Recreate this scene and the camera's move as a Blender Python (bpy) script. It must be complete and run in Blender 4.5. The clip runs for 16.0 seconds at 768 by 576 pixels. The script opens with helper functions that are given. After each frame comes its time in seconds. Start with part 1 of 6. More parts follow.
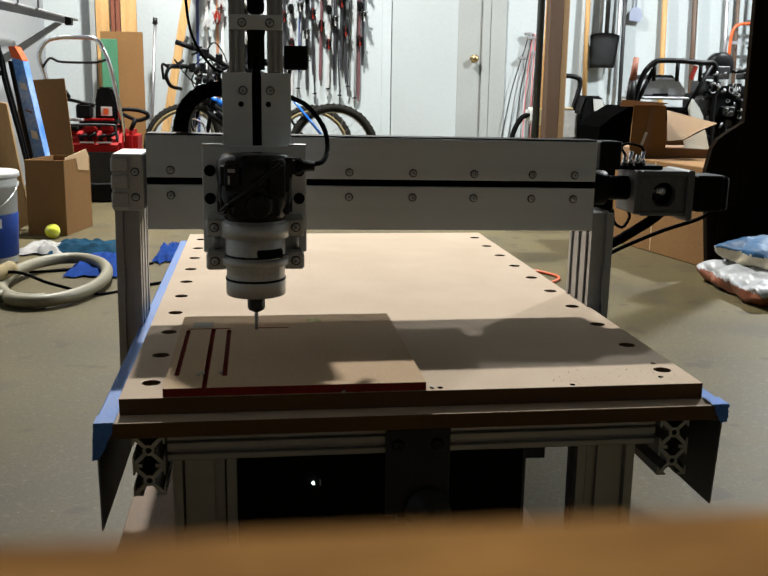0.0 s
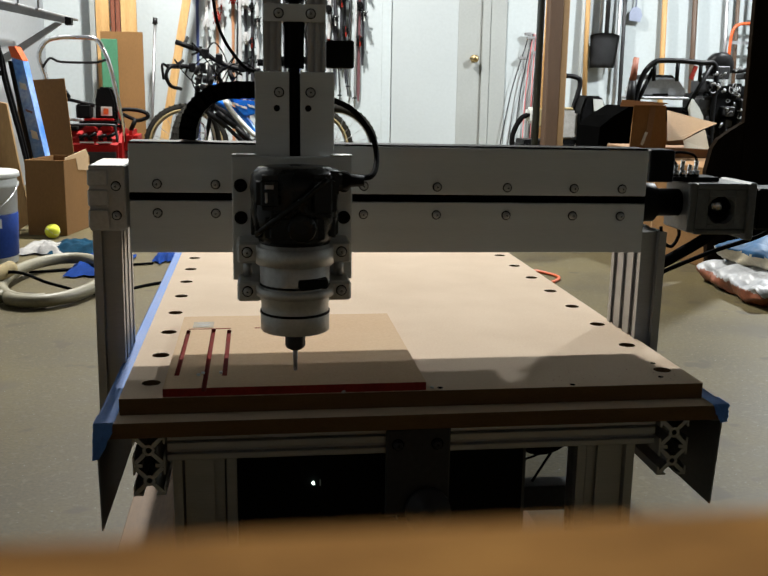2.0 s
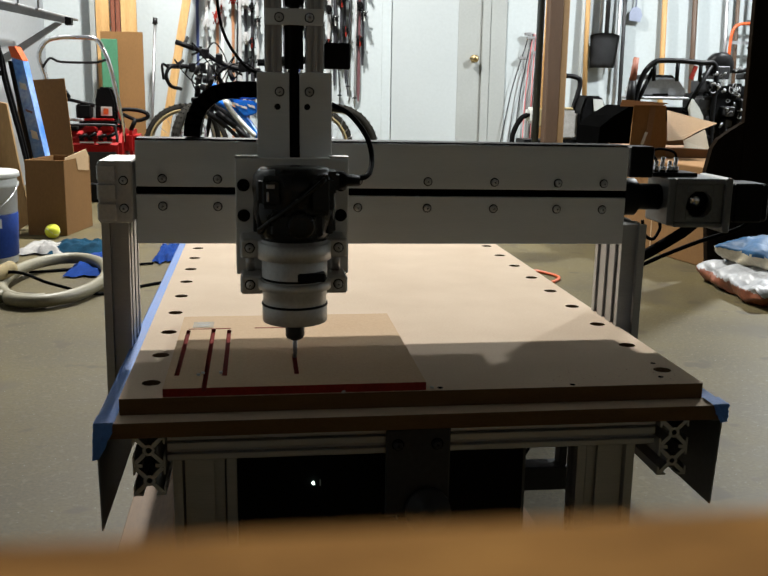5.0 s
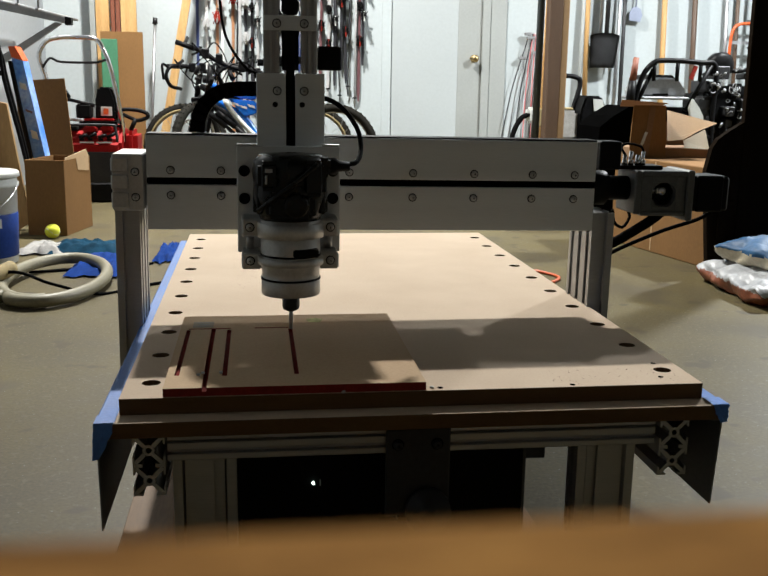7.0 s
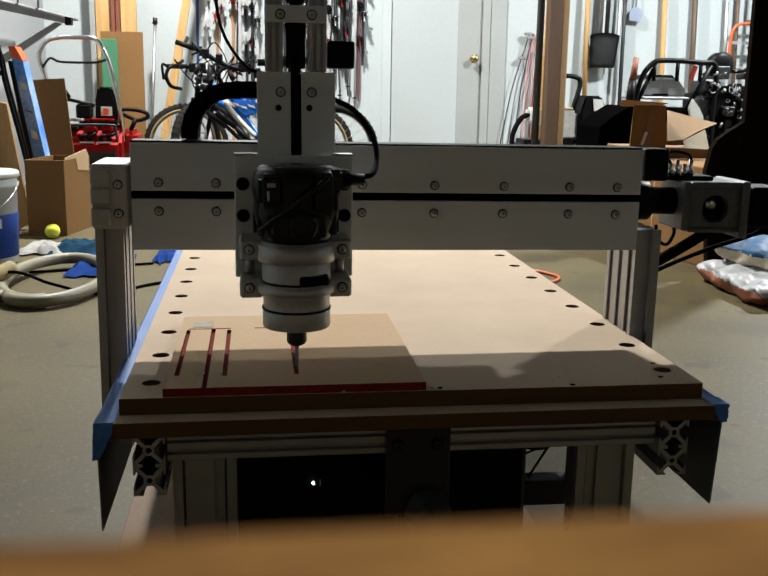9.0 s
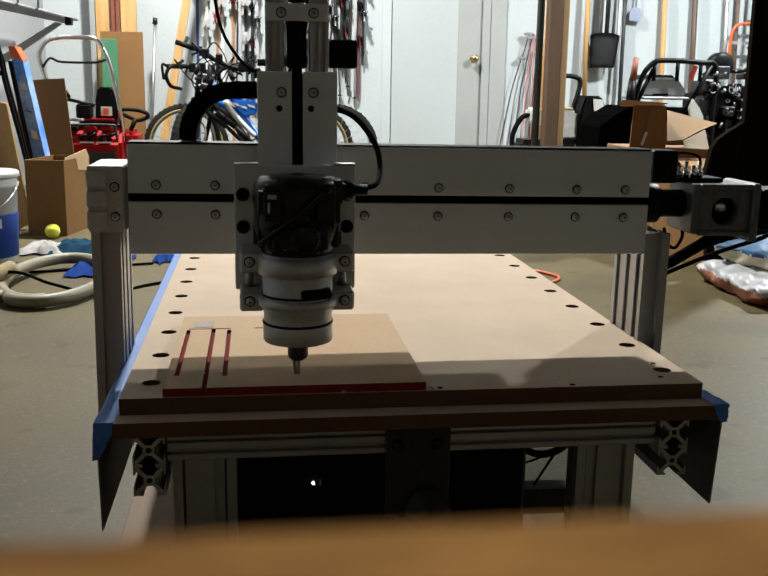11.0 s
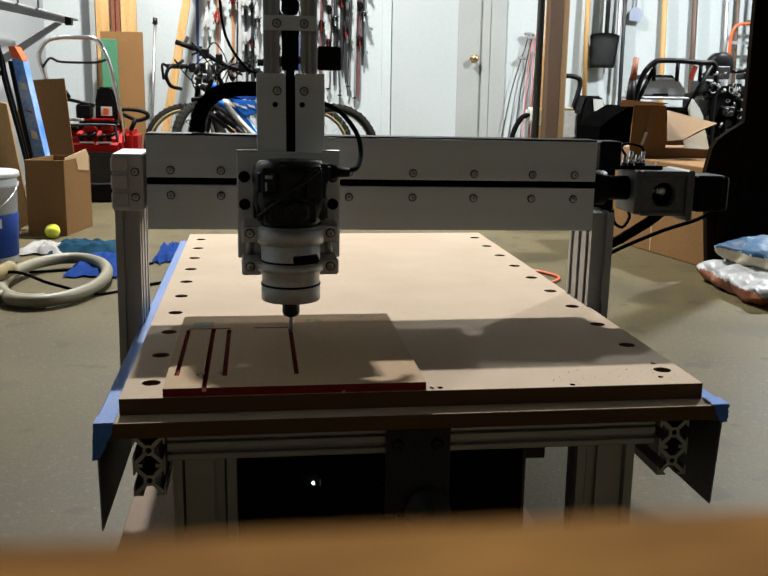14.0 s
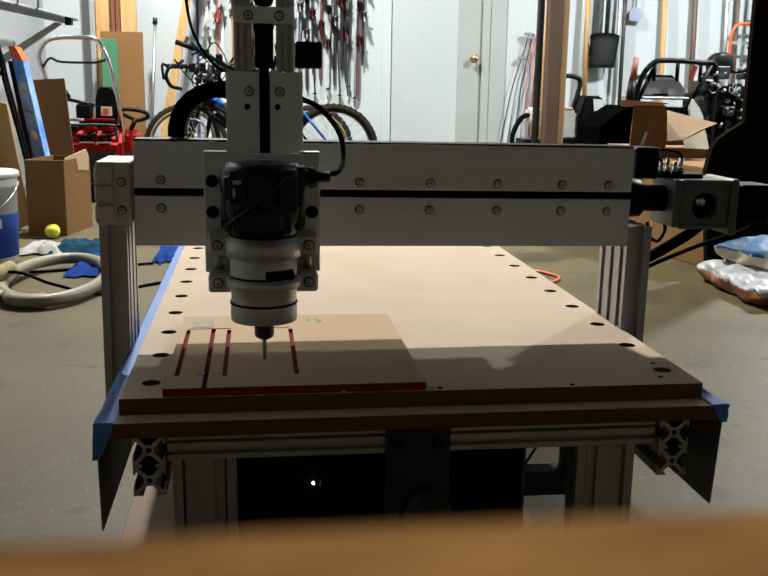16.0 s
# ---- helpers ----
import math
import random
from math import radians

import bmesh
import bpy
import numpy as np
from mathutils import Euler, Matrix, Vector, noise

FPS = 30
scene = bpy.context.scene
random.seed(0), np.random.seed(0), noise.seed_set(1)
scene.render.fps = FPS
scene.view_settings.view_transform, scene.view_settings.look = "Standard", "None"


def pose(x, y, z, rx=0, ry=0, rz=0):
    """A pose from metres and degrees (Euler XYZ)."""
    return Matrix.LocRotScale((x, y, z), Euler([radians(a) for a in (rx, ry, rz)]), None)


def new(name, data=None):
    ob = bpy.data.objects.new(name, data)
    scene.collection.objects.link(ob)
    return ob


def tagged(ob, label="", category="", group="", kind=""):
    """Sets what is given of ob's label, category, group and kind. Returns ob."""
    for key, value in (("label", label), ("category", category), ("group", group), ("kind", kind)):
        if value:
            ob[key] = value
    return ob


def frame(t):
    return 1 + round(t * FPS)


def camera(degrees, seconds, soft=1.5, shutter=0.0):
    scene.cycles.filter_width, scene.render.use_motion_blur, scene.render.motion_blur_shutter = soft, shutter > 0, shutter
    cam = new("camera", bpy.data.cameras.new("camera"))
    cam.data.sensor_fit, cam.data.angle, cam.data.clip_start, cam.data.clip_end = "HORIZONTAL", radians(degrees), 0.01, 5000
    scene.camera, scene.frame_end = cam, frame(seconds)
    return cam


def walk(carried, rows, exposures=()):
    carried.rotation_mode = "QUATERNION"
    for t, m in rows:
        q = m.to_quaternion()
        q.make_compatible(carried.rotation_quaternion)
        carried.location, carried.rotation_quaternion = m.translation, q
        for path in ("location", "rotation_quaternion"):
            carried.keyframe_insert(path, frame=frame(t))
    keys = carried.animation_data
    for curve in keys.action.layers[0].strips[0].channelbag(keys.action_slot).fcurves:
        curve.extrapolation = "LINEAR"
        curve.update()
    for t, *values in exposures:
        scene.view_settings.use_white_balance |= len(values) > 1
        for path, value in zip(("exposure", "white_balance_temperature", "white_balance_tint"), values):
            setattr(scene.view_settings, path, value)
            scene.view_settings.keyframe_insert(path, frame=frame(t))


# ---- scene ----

# ---------------------------------------------------------------- camera
cam = camera(43.92, 16.0, soft=1.55)
EYE = pose(0.1318, -1.1496, 0.7131, 77.9546, -0.8453, -7.523)
cam.data.dof.use_dof = True
cam.data.dof.focus_distance = 1.9
cam.data.dof.aperture_fstop = 25
walk(cam, [(0.0, EYE), (16.0, EYE)], exposures=[(0.0, 0.0, 6500, 8), (16.0, 0.0, 6500, 8)])

# ---------------------------------------------------------------- light
world = bpy.data.worlds.new("world")
scene.world = world
world.use_nodes = True
world.node_tree.nodes["Background"].inputs[0].default_value = (0.75, 0.8, 0.9, 1)
world.node_tree.nodes["Background"].inputs[1].default_value = 0.0


def lamp(name, x, y, z, sx, sy, watts, colour):
    data = bpy.data.lights.new(name, "AREA")
    data.shape, data.size, data.size_y = "RECTANGLE", sx, sy
    data.energy, data.color = watts, colour
    ob = new(name, data)
    ob.location = (x, y, z)
    return ob


lamp("ceiling_lamp_light", -0.12, 4.60, 4.15, 0.24, 0.14, 505, (1.0, 0.975, 0.94))
lamp("side_lamp_light", 3.90, 4.10, 2.85, 0.20, 0.20, 295, (0.95, 0.98, 1.0))



# ---------------------------------------------------------------- materials
def material(name, col, rough=0.6, metal=0.0, vary=0.12, scale=8.0, fine=90.0, bump=0.1, dark=None, patch=0.5, stretch=(1, 1, 1), coat=0.0, each=0.0, spec=0.5):
    """A surface with broad stains, fine grain and relief."""
    m = bpy.data.materials.new(name)
    m.use_nodes = True
    n, l = m.node_tree.nodes, m.node_tree.links
    b = n["Principled BSDF"]
    b.inputs["Roughness"].default_value, b.inputs["Metallic"].default_value = rough, metal
    b.inputs["Coat Weight"].default_value = coat
    b.inputs["Specular IOR Level"].default_value = spec
    co = n.new("ShaderNodeTexCoord")
    mp = n.new("ShaderNodeMapping")
    mp.inputs["Scale"].default_value = stretch
    l.new(co.outputs["Object"], mp.inputs[0])
    big, small = n.new("ShaderNodeTexNoise"), n.new("ShaderNodeTexNoise")
    big.inputs["Scale"].default_value, big.inputs["Detail"].default_value = scale, 5
    small.inputs["Scale"].default_value, small.inputs["Detail"].default_value = fine, 3
    l.new(mp.outputs[0], big.inputs["Vector"])
    l.new(mp.outputs[0], small.inputs["Vector"])
    ramp = n.new("ShaderNodeValToRGB")
    ramp.color_ramp.elements[0].position, ramp.color_ramp.elements[1].position = patch - 0.18, patch + 0.18
    low = dark or tuple(c * (1 - 2 * vary) for c in col)
    ramp.color_ramp.elements[0].color, ramp.color_ramp.elements[1].color = (*low, 1), (*col, 1)
    l.new(big.outputs["Fac"], ramp.inputs[0])
    grain = n.new("ShaderNodeMixRGB")
    grain.blend_type = "OVERLAY"
    grain.inputs[0].default_value = min(1, vary * 3)
    l.new(ramp.outputs[0], grain.inputs[1])
    l.new(small.outputs["Fac"], grain.inputs[2])
    out = grain.outputs[0]
    if each:
        info, hsv, mr = n.new("ShaderNodeObjectInfo"), n.new("ShaderNodeHueSaturation"), n.new("ShaderNodeMapRange")
        mr.inputs[3].default_value, mr.inputs[4].default_value = 1 - each, 1 + each
        l.new(info.outputs["Random"], mr.inputs[0])
        l.new(mr.outputs[0], hsv.inputs["Value"])
        l.new(out, hsv.inputs["Color"])
        out = hsv.outputs[0]
    l.new(out, b.inputs["Base Color"])
    rr = n.new("ShaderNodeMapRange")
    rr.inputs[3].default_value, rr.inputs[4].default_value = max(0.03, rough - 0.1), min(1, rough + 0.12)
    l.new(big.outputs["Fac"], rr.inputs[0])
    l.new(rr.outputs[0], b.inputs["Roughness"])
    bp = n.new("ShaderNodeBump")
    bp.inputs["Strength"].default_value, bp.inputs["Distance"].default_value = bump, 0.002
    l.new(small.outputs["Fac"], bp.inputs["Height"])
    l.new(bp.outputs[0], b.inputs["Normal"])
    return m


def glow(name, col, power):
    m = bpy.data.materials.new(name)
    m.use_nodes = True
    b = m.node_tree.nodes["Principled BSDF"]
    b.inputs["Base Color"].default_value = (*col, 1)
    b.inputs["Emission Color"].default_value = (*col, 1)
    b.inputs["Emission Strength"].default_value = power
    return m


CONCRETE = material("concrete", (0.112, 0.090, 0.040), 0.5, spec=0.16, vary=0.16, scale=3.1, fine=140, bump=0.12, dark=(0.078, 0.064, 0.035))


def speckle(m, col, scale, threshold):
    """Small pale flecks over a surface."""
    n, l = m.node_tree.nodes, m.node_tree.links
    b = n["Principled BSDF"]
    src = b.inputs["Base Color"].links[0].from_socket
    co, no, rp, mx = n.new("ShaderNodeTexCoord"), n.new("ShaderNodeTexNoise"), n.new("ShaderNodeValToRGB"), n.new("ShaderNodeMixRGB")
    no.inputs["Scale"].default_value, no.inputs["Detail"].default_value = scale, 2
    l.new(co.outputs["Object"], no.inputs["Vector"])
    rp.color_ramp.elements[0].position, rp.color_ramp.elements[1].position = threshold, threshold + 0.05
    l.new(no.outputs["Fac"], rp.inputs[0])
    l.new(rp.outputs[0], mx.inputs[0])
    l.new(src, mx.inputs[1])
    mx.inputs[2].default_value = (*col, 1)
    l.new(mx.outputs[0], b.inputs["Base Color"])


speckle(CONCRETE, (0.25, 0.24, 0.20), 130, 0.70)
speckle(CONCRETE, (0.118, 0.098, 0.056), 60, 0.60)
speckle(CONCRETE, (0.070, 0.056, 0.031), 9, 0.63)
speckle(CONCRETE, (0.078, 0.064, 0.036), 2.2, 0.62)
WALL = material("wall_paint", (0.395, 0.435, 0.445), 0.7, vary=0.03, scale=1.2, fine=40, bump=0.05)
# White side walls in grey: their weaker light is put into the colour.
DIMWALL = material("side_wall_dimmed", (0.29, 0.31, 0.325), 0.7, vary=0.04, scale=1.2, fine=40, bump=0.05)
TRIM = material("door_trim", (0.29, 0.305, 0.295), 0.5, vary=0.03, scale=3, fine=60, bump=0.03)
# Tone of the unseen front wall, set by how much fill it bounces.
BOUNCEWALL = material("bounce_wall", (0.185, 0.188, 0.178), 0.8, vary=0.08, scale=2, fine=40, bump=0.05)
DOOR = material("door_paint", (0.375, 0.405, 0.412), 0.45, vary=0.02, scale=2, fine=60, bump=0.03)
# Unseen ceiling; its grey sets the strength of the ambient bounce.
CEIL = material("ceiling_bounce", (0.165, 0.165, 0.155), 0.8, vary=0.04, scale=2)
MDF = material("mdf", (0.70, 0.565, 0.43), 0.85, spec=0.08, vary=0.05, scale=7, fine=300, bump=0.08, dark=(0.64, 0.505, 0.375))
# Brown board edge, with the shade of the front faces put into its colour.
MDFSHADED = material("mdf_edge_shaded", (0.130, 0.076, 0.034), 0.9, spec=0.05, vary=0.08, scale=14, fine=200, bump=0.2, stretch=(1, 1, 6))
STOCK = material("stock_face", (0.61, 0.445, 0.285), 0.75, spec=0.10, vary=0.05, scale=6, fine=260, bump=0.06, dark=(0.57, 0.39, 0.235))
CORE = material("red_core", (0.25, 0.026, 0.018), 0.8, spec=0.08, vary=0.12, scale=30, fine=300, bump=0.25)
ALU = material("mill_aluminium", (0.42, 0.425, 0.42), 0.42, 0.85, vary=0.05, scale=9, fine=160, bump=0.05, stretch=(0.3, 1, 6))
PLATE = material("aluminium_plate", (0.72, 0.755, 0.76), 0.50, 0.20, vary=0.06, scale=5, fine=220, bump=0.05, stretch=(0.2, 1, 4))
CAST = material("cast_aluminium", (0.55, 0.555, 0.54), 0.36, 0.5, vary=0.06, scale=30, fine=240, bump=0.15)
CHROME = material("chrome", (0.75, 0.75, 0.76), 0.15, 1.0, vary=0.04, scale=20, fine=100, bump=0.02)
STEEL = material("steel", (0.45, 0.45, 0.46), 0.35, 0.9, vary=0.08, scale=25, fine=160, bump=0.06)
BLACK = material("black_plastic", (0.005, 0.005, 0.0055), 0.45, spec=0.10, vary=0.15, scale=20, fine=200, bump=0.1)
GLOSSBLACK = material("glossy_black", (0.006, 0.007, 0.0065), 0.25, spec=0.3, vary=0.15, scale=20, fine=200, bump=0.1)
RUBBER = material("rubber", (0.005, 0.005, 0.005), 0.8, spec=0.04, vary=0.15, scale=12, fine=200, bump=0.2)
DARKMETAL = material("dark_metal", (0.030, 0.030, 0.032), 0.5, 0.4, vary=0.15, scale=14, fine=120, bump=0.1)
TAPE = material("blue_tape", (0.06, 0.20, 0.62), 0.6, vary=0.08, scale=16, fine=160, bump=0.3)
CARD = material("cardboard", (0.225, 0.12, 0.047), 0.85, spec=0.15, vary=0.06, scale=5, fine=120, bump=0.1, stretch=(1, 1, 0.4))
CARDIN = material("cardboard_inside", (0.50, 0.34, 0.19), 0.8, vary=0.05, scale=5, fine=120, bump=0.1)
PINE = material("pine", (0.56, 0.36, 0.15), 0.6, vary=0.12, scale=4, fine=60, bump=0.1, stretch=(6, 6, 0.4), dark=(0.44, 0.25, 0.09))
BOARDW = material("golden_board", (0.55, 0.34, 0.14), 0.6, vary=0.1, scale=4, fine=50, bump=0.1, stretch=(5, 5, 0.5), dark=(0.42, 0.23, 0.08))
BENCHW = material("bench_wood", (0.58, 0.29, 0.085), 0.9, spec=0.03, vary=0.15, scale=6, fine=50, bump=0.1, stretch=(10, 50, 50), dark=(0.30, 0.14, 0.04))
REDWOOD = material("redwood", (0.20, 0.06, 0.03), 0.6, vary=0.12, scale=4, fine=60, stretch=(6, 6, 0.4))
BROWNPOST = material("post_paint", (0.078, 0.043, 0.023), 0.5, vary=0.1, scale=4, fine=60, bump=0.06, stretch=(4, 4, 0.5))
BINBLACK = material("bin_black", (0.002, 0.002, 0.002), 0.9, spec=0.0, vary=0.15, scale=12, fine=200, bump=0.1)
DARKWOOD = material("dark_wood", (0.011, 0.007, 0.004), 0.9, spec=0.02, vary=0.15, scale=4, fine=60, stretch=(5, 5, 0.5))
GREEN = material("green_panel", (0.05, 0.19, 0.10), 0.6, vary=0.08)
RED = material("red_paint", (0.33, 0.010, 0.010), 0.5, spec=0.12, vary=0.10, scale=8)
YELLOW = material("ball_felt", (0.75, 0.78, 0.06), 0.9, vary=0.06, scale=40, fine=300, bump=0.5)
WHITE = material("white_plastic", (0.55, 0.56, 0.53), 0.45, vary=0.05, scale=6)
BLUE = material("blue_plastic", (0.02, 0.05, 0.22), 0.4, spec=0.08, vary=0.08, scale=6)
BLUECLOTH = material("blue_cloth", (0.005, 0.035, 0.19), 0.85, spec=0.08, vary=0.15, scale=14, fine=260, bump=0.4)
TEAL = material("teal_cloth", (0.007, 0.045, 0.085), 0.85, spec=0.08, vary=0.2, scale=14, fine=260, bump=0.4)
RAG = material("rag_cloth", (0.33, 0.32, 0.30), 0.9, vary=0.15, scale=18, fine=240, bump=0.4)
HOSE = material("hose_plastic", (0.21, 0.19, 0.125), 0.5, vary=0.08, scale=12, fine=140, bump=0.1)
BAGW = material("bag_white", (0.48, 0.49, 0.50), 0.4, vary=0.12, scale=14, fine=70, bump=0.4, dark=(0.24, 0.25, 0.26))
BAGO = material("bag_orange", (0.24, 0.065, 0.025), 0.35, vary=0.2, scale=16, fine=80, bump=0.4)
BAGB = material("bag_blue", (0.004, 0.075, 0.19), 0.6, vary=0.1, scale=9, fine=80, bump=0.3)
SKYBLUE = material("printed_blue", (0.05, 0.22, 0.70), 0.4, vary=0.25, scale=9, fine=60, dark=(0.30, 0.45, 0.75))
BIKEBLUE = material("bike_blue", (0.01, 0.13, 0.55), 0.25, vary=0.05, coat=0.5)
OLIVE = material("olive_tyre", (0.014, 0.013, 0.010), 0.9, spec=0.15, vary=0.15, scale=20)
TAN = material("tan_tyre", (0.26, 0.20, 0.09), 0.8, vary=0.1, scale=20)
ORANGE = material("orange_paint", (0.62, 0.10, 0.02), 0.4, vary=0.06)
SKI = [material("ski_" + nm, c, 0.3, vary=0.08, scale=8, coat=0.4) for nm, c in (
    ("navy", (0.03, 0.045, 0.13)), ("white", (0.70, 0.70, 0.68)), ("copper", (0.38, 0.19, 0.10)),
    ("grey", (0.42, 0.42, 0.42)), ("rose", (0.13, 0.06, 0.065)), ("black", (0.03, 0.03, 0.035)))]
PINK = material("pink_wire", (0.55, 0.16, 0.16), 0.5, vary=0.05)
BRASS = material("knob_brass", (0.55, 0.42, 0.22), 0.25, 1.0, vary=0.05)
PLYBASE = material("plywood_base", (0.20, 0.12, 0.06), 0.7, vary=0.1, scale=5, fine=60, bump=0.1, stretch=(4, 0.6, 4))
BOARDP = material("post_side", (0.24, 0.145, 0.065), 0.5, vary=0.1, scale=4, fine=60, bump=0.06, stretch=(4, 4, 0.5))
SLATE = material("slate_pipe", (0.055, 0.065, 0.07), 0.5, vary=0.08)
SWAT = material("swatter_plastic", (0.22, 0.25, 0.34), 0.5, vary=0.05)
CARDD = material("cardboard_dark", (0.20, 0.11, 0.05), 0.8, vary=0.06, scale=5, fine=120, bump=0.1)
RAGCARD = material("cardboard_grey", (0.40, 0.34, 0.25), 0.8, vary=0.05, scale=5, fine=120, bump=0.1)
BAGC = material("bag_cream", (0.50, 0.44, 0.32), 0.4, vary=0.1, scale=9, fine=80, bump=0.3)
GREYSTEEL = material("grey_shelf_steel", (0.24, 0.245, 0.25), 0.5, 0.3, vary=0.08)
REDDUST = material("red_dust", (0.58, 0.38, 0.31), 0.9, vary=0.1)
BRACKET = material("dull_bracket", (0.14, 0.145, 0.14), 0.45, 0.4, vary=0.08, scale=20, fine=160, bump=0.08)
SILVER = material("silver_paint", (0.42, 0.44, 0.47), 0.3, 0.35, vary=0.08, scale=10, fine=90, bump=0.05, coat=0.4)
BOLTM = material("zinc_bolt", (0.52, 0.53, 0.52), 0.35, 0.4, vary=0.08, scale=25, fine=160, bump=0.06)
LED = glow("led", (0.75, 1.0, 0.85), 6.0)
SMEAR = material("yellow_smear", (0.55, 0.52, 0.24), 0.8, spec=0.05, vary=0.2, scale=90)
TUBE = glow("lamp_diffuser", (1.0, 0.97, 0.93), 3.0)


# ---------------------------------------------------------------- shape helpers
def box(bm, x0, x1, y0, y1, z0, z1, bevel=0.0, mat=0, seg=1):
    vs = [bm.verts.new((x, y, z)) for z in (z0, z1) for y in (y0, y1) for x in (x0, x1)]
    fs = [bm.faces.new([vs[i] for i in q]) for q in ((0, 2, 3, 1), (4, 5, 7, 6), (0, 1, 5, 4), (2, 6, 7, 3), (0, 4, 6, 2), (1, 3, 7, 5))]
    for f in fs:
        f.material_index = mat
    if bevel:
        es = list({e for f in fs for e in f.edges})
        bmesh.ops.bevel(bm, geom=es, offset=bevel, segments=seg, affect="EDGES", material=-1)
    return fs


def cyl(bm, p0, p1, r0, r1=None, seg=16, mat=0):
    p0, p1 = Vector(p0), Vector(p1)
    r1 = r0 if r1 is None else r1
    q = (p1 - p0).to_track_quat("Z", "Y")
    rings = [[bm.verts.new(p + q @ Vector((r * math.cos(2 * math.pi * i / seg), r * math.sin(2 * math.pi * i / seg), 0))) for i in range(seg)] for p, r in ((p0, r0), (p1, r1))]
    fs = [bm.faces.new((rings[0][i], rings[0][(i + 1) % seg], rings[1][(i + 1) % seg], rings[1][i])) for i in range(seg)]
    for f in fs:
        f.smooth = True
    fs += [bm.faces.new(rings[0][::-1]), bm.faces.new(rings[1])]
    for f in fs:
        f.material_index = mat


def lathe(bm, centre, profile, seg=32, axis="Z", mat=0):
    """Turned shape: profile of (radius, height) pairs."""
    c, rings = Vector(centre), []
    for r, h in profile:
        ring = []
        for i in range(seg):
            a = 2 * math.pi * i / seg
            p = (r * math.cos(a), r * math.sin(a), h)
            p = p if axis == "Z" else ((p[0], h, p[1]) if axis == "Y" else (h, p[0], p[1]))
            ring.append(bm.verts.new(c + Vector(p)))
        rings.append(ring)
    for a, b in zip(rings, rings[1:]):
        for i in range(seg):
            f = bm.faces.new((a[i], a[(i + 1) % seg], b[(i + 1) % seg], b[i]))
            f.smooth, f.material_index = True, mat
    for ring in (rings[0], rings[-1]):
        bm.faces.new(ring).material_index = mat


def smooth_path(points, steps=8):
    """Catmull-Rom through the points."""
    p = [Vector(q) for q in points]
    p = [2 * p[0] - p[1], *p, 2 * p[-1] - p[-2]]
    out = []
    for i in range(1, len(p) - 2):
        for k in range(steps):
            t = k / steps
            a, b, c, d = p[i - 1:i + 3]
            out.append(0.5 * (2 * b + (c - a) * t + (2 * a - 5 * b + 4 * c - d) * t * t + (3 * b - a - 3 * c + d) * t ** 3))
    return out + [p[-2]]


def pipe(bm, points, r, seg=8, steps=8, mat=0, closed=False, taper=None):
    """A round tube along a smooth path."""
    path = smooth_path(points, steps) if steps > 1 else [Vector(q) for q in points]
    if closed:
        path = path[:-1]
    n, rings = len(path), []
    side = None
    for i, c in enumerate(path):
        if closed:
            d = path[(i + 1) % n] - path[i - 1]
        else:
            d = path[min(i + 1, n - 1)] - path[max(i - 1, 0)]
        d.normalize()
        if side is None:
            side = d.orthogonal().normalized()
        side = (side - d * side.dot(d)).normalized()
        up = d.cross(side)
        rr = r if taper is None else r + (taper - r) * i / (n - 1)
        rings.append([bm.verts.new(c + rr * (math.cos(2 * math.pi * k / seg) * side + math.sin(2 * math.pi * k / seg) * up)) for k in range(seg)])
    pairs = list(zip(rings, rings[1:])) + ([(rings[-1], rings[0])] if closed else [])
    for a, b in pairs:
        for k in range(seg):
            f = bm.faces.new((a[k], a[(k + 1) % seg], b[(k + 1) % seg], b[k]))
            f.smooth, f.material_index = True, mat
    if not closed:
        bm.faces.new(rings[0][::-1]).material_index = mat
        bm.faces.new(rings[-1]).material_index = mat


def ring(bm, centre, normal, R, r, seg=40, sides=8, mat=0):
    """A torus."""
    q = Vector(normal).to_track_quat("Z", "Y")
    c = Vector(centre)
    pts = [c + q @ Vector((R * math.cos(2 * math.pi * i / seg), R * math.sin(2 * math.pi * i / seg), 0)) for i in range(seg)]
    pipe(bm, pts + [pts[0]], r, sides, 1, mat, closed=True)


def prism(bm, outline, lo, hi, axis="Y", mat=0):
    """A flat outline pushed out along an axis."""
    def at(u, v, w):
        return {"Y": (u, w, v), "X": (w, u, v), "Z": (u, v, w)}[axis]
    a = [bm.verts.new(at(u, v, lo)) for u, v in outline]
    b = [bm.verts.new(at(u, v, hi)) for u, v in outline]
    n = len(a)
    fs = [bm.faces.new((a[i], a[(i + 1) % n], b[(i + 1) % n], b[i])) for i in range(n)]
    fs += [bm.faces.new(a[::-1]), bm.faces.new(b)]
    for f in fs:
        f.material_index = mat
    return fs


def part(name, bm, mats, parent=None, label="", at=None):
    """Links a bmesh as one mesh object under a thing or a part."""
    bmesh.ops.recalc_face_normals(bm, faces=bm.faces[:])
    me = bpy.data.meshes.new(name)
    bm.to_mesh(me)
    bm.free()
    for m in mats if isinstance(mats, (list, tuple)) else [mats]:
        me.materials.append(m)
    ob = new(name, me)
    ob.parent = parent
    if at is not None:
        ob.matrix_basis = at
    if label:
        ob["label"] = label
    return ob


def thing(name, x, y, z, label, category, group="", kind=""):
    """An empty at the base of a thing."""
    ob = new(name)
    ob.location = (x, y, z)
    ob.empty_display_size = 0.05
    return tagged(ob, label, category, group, kind)


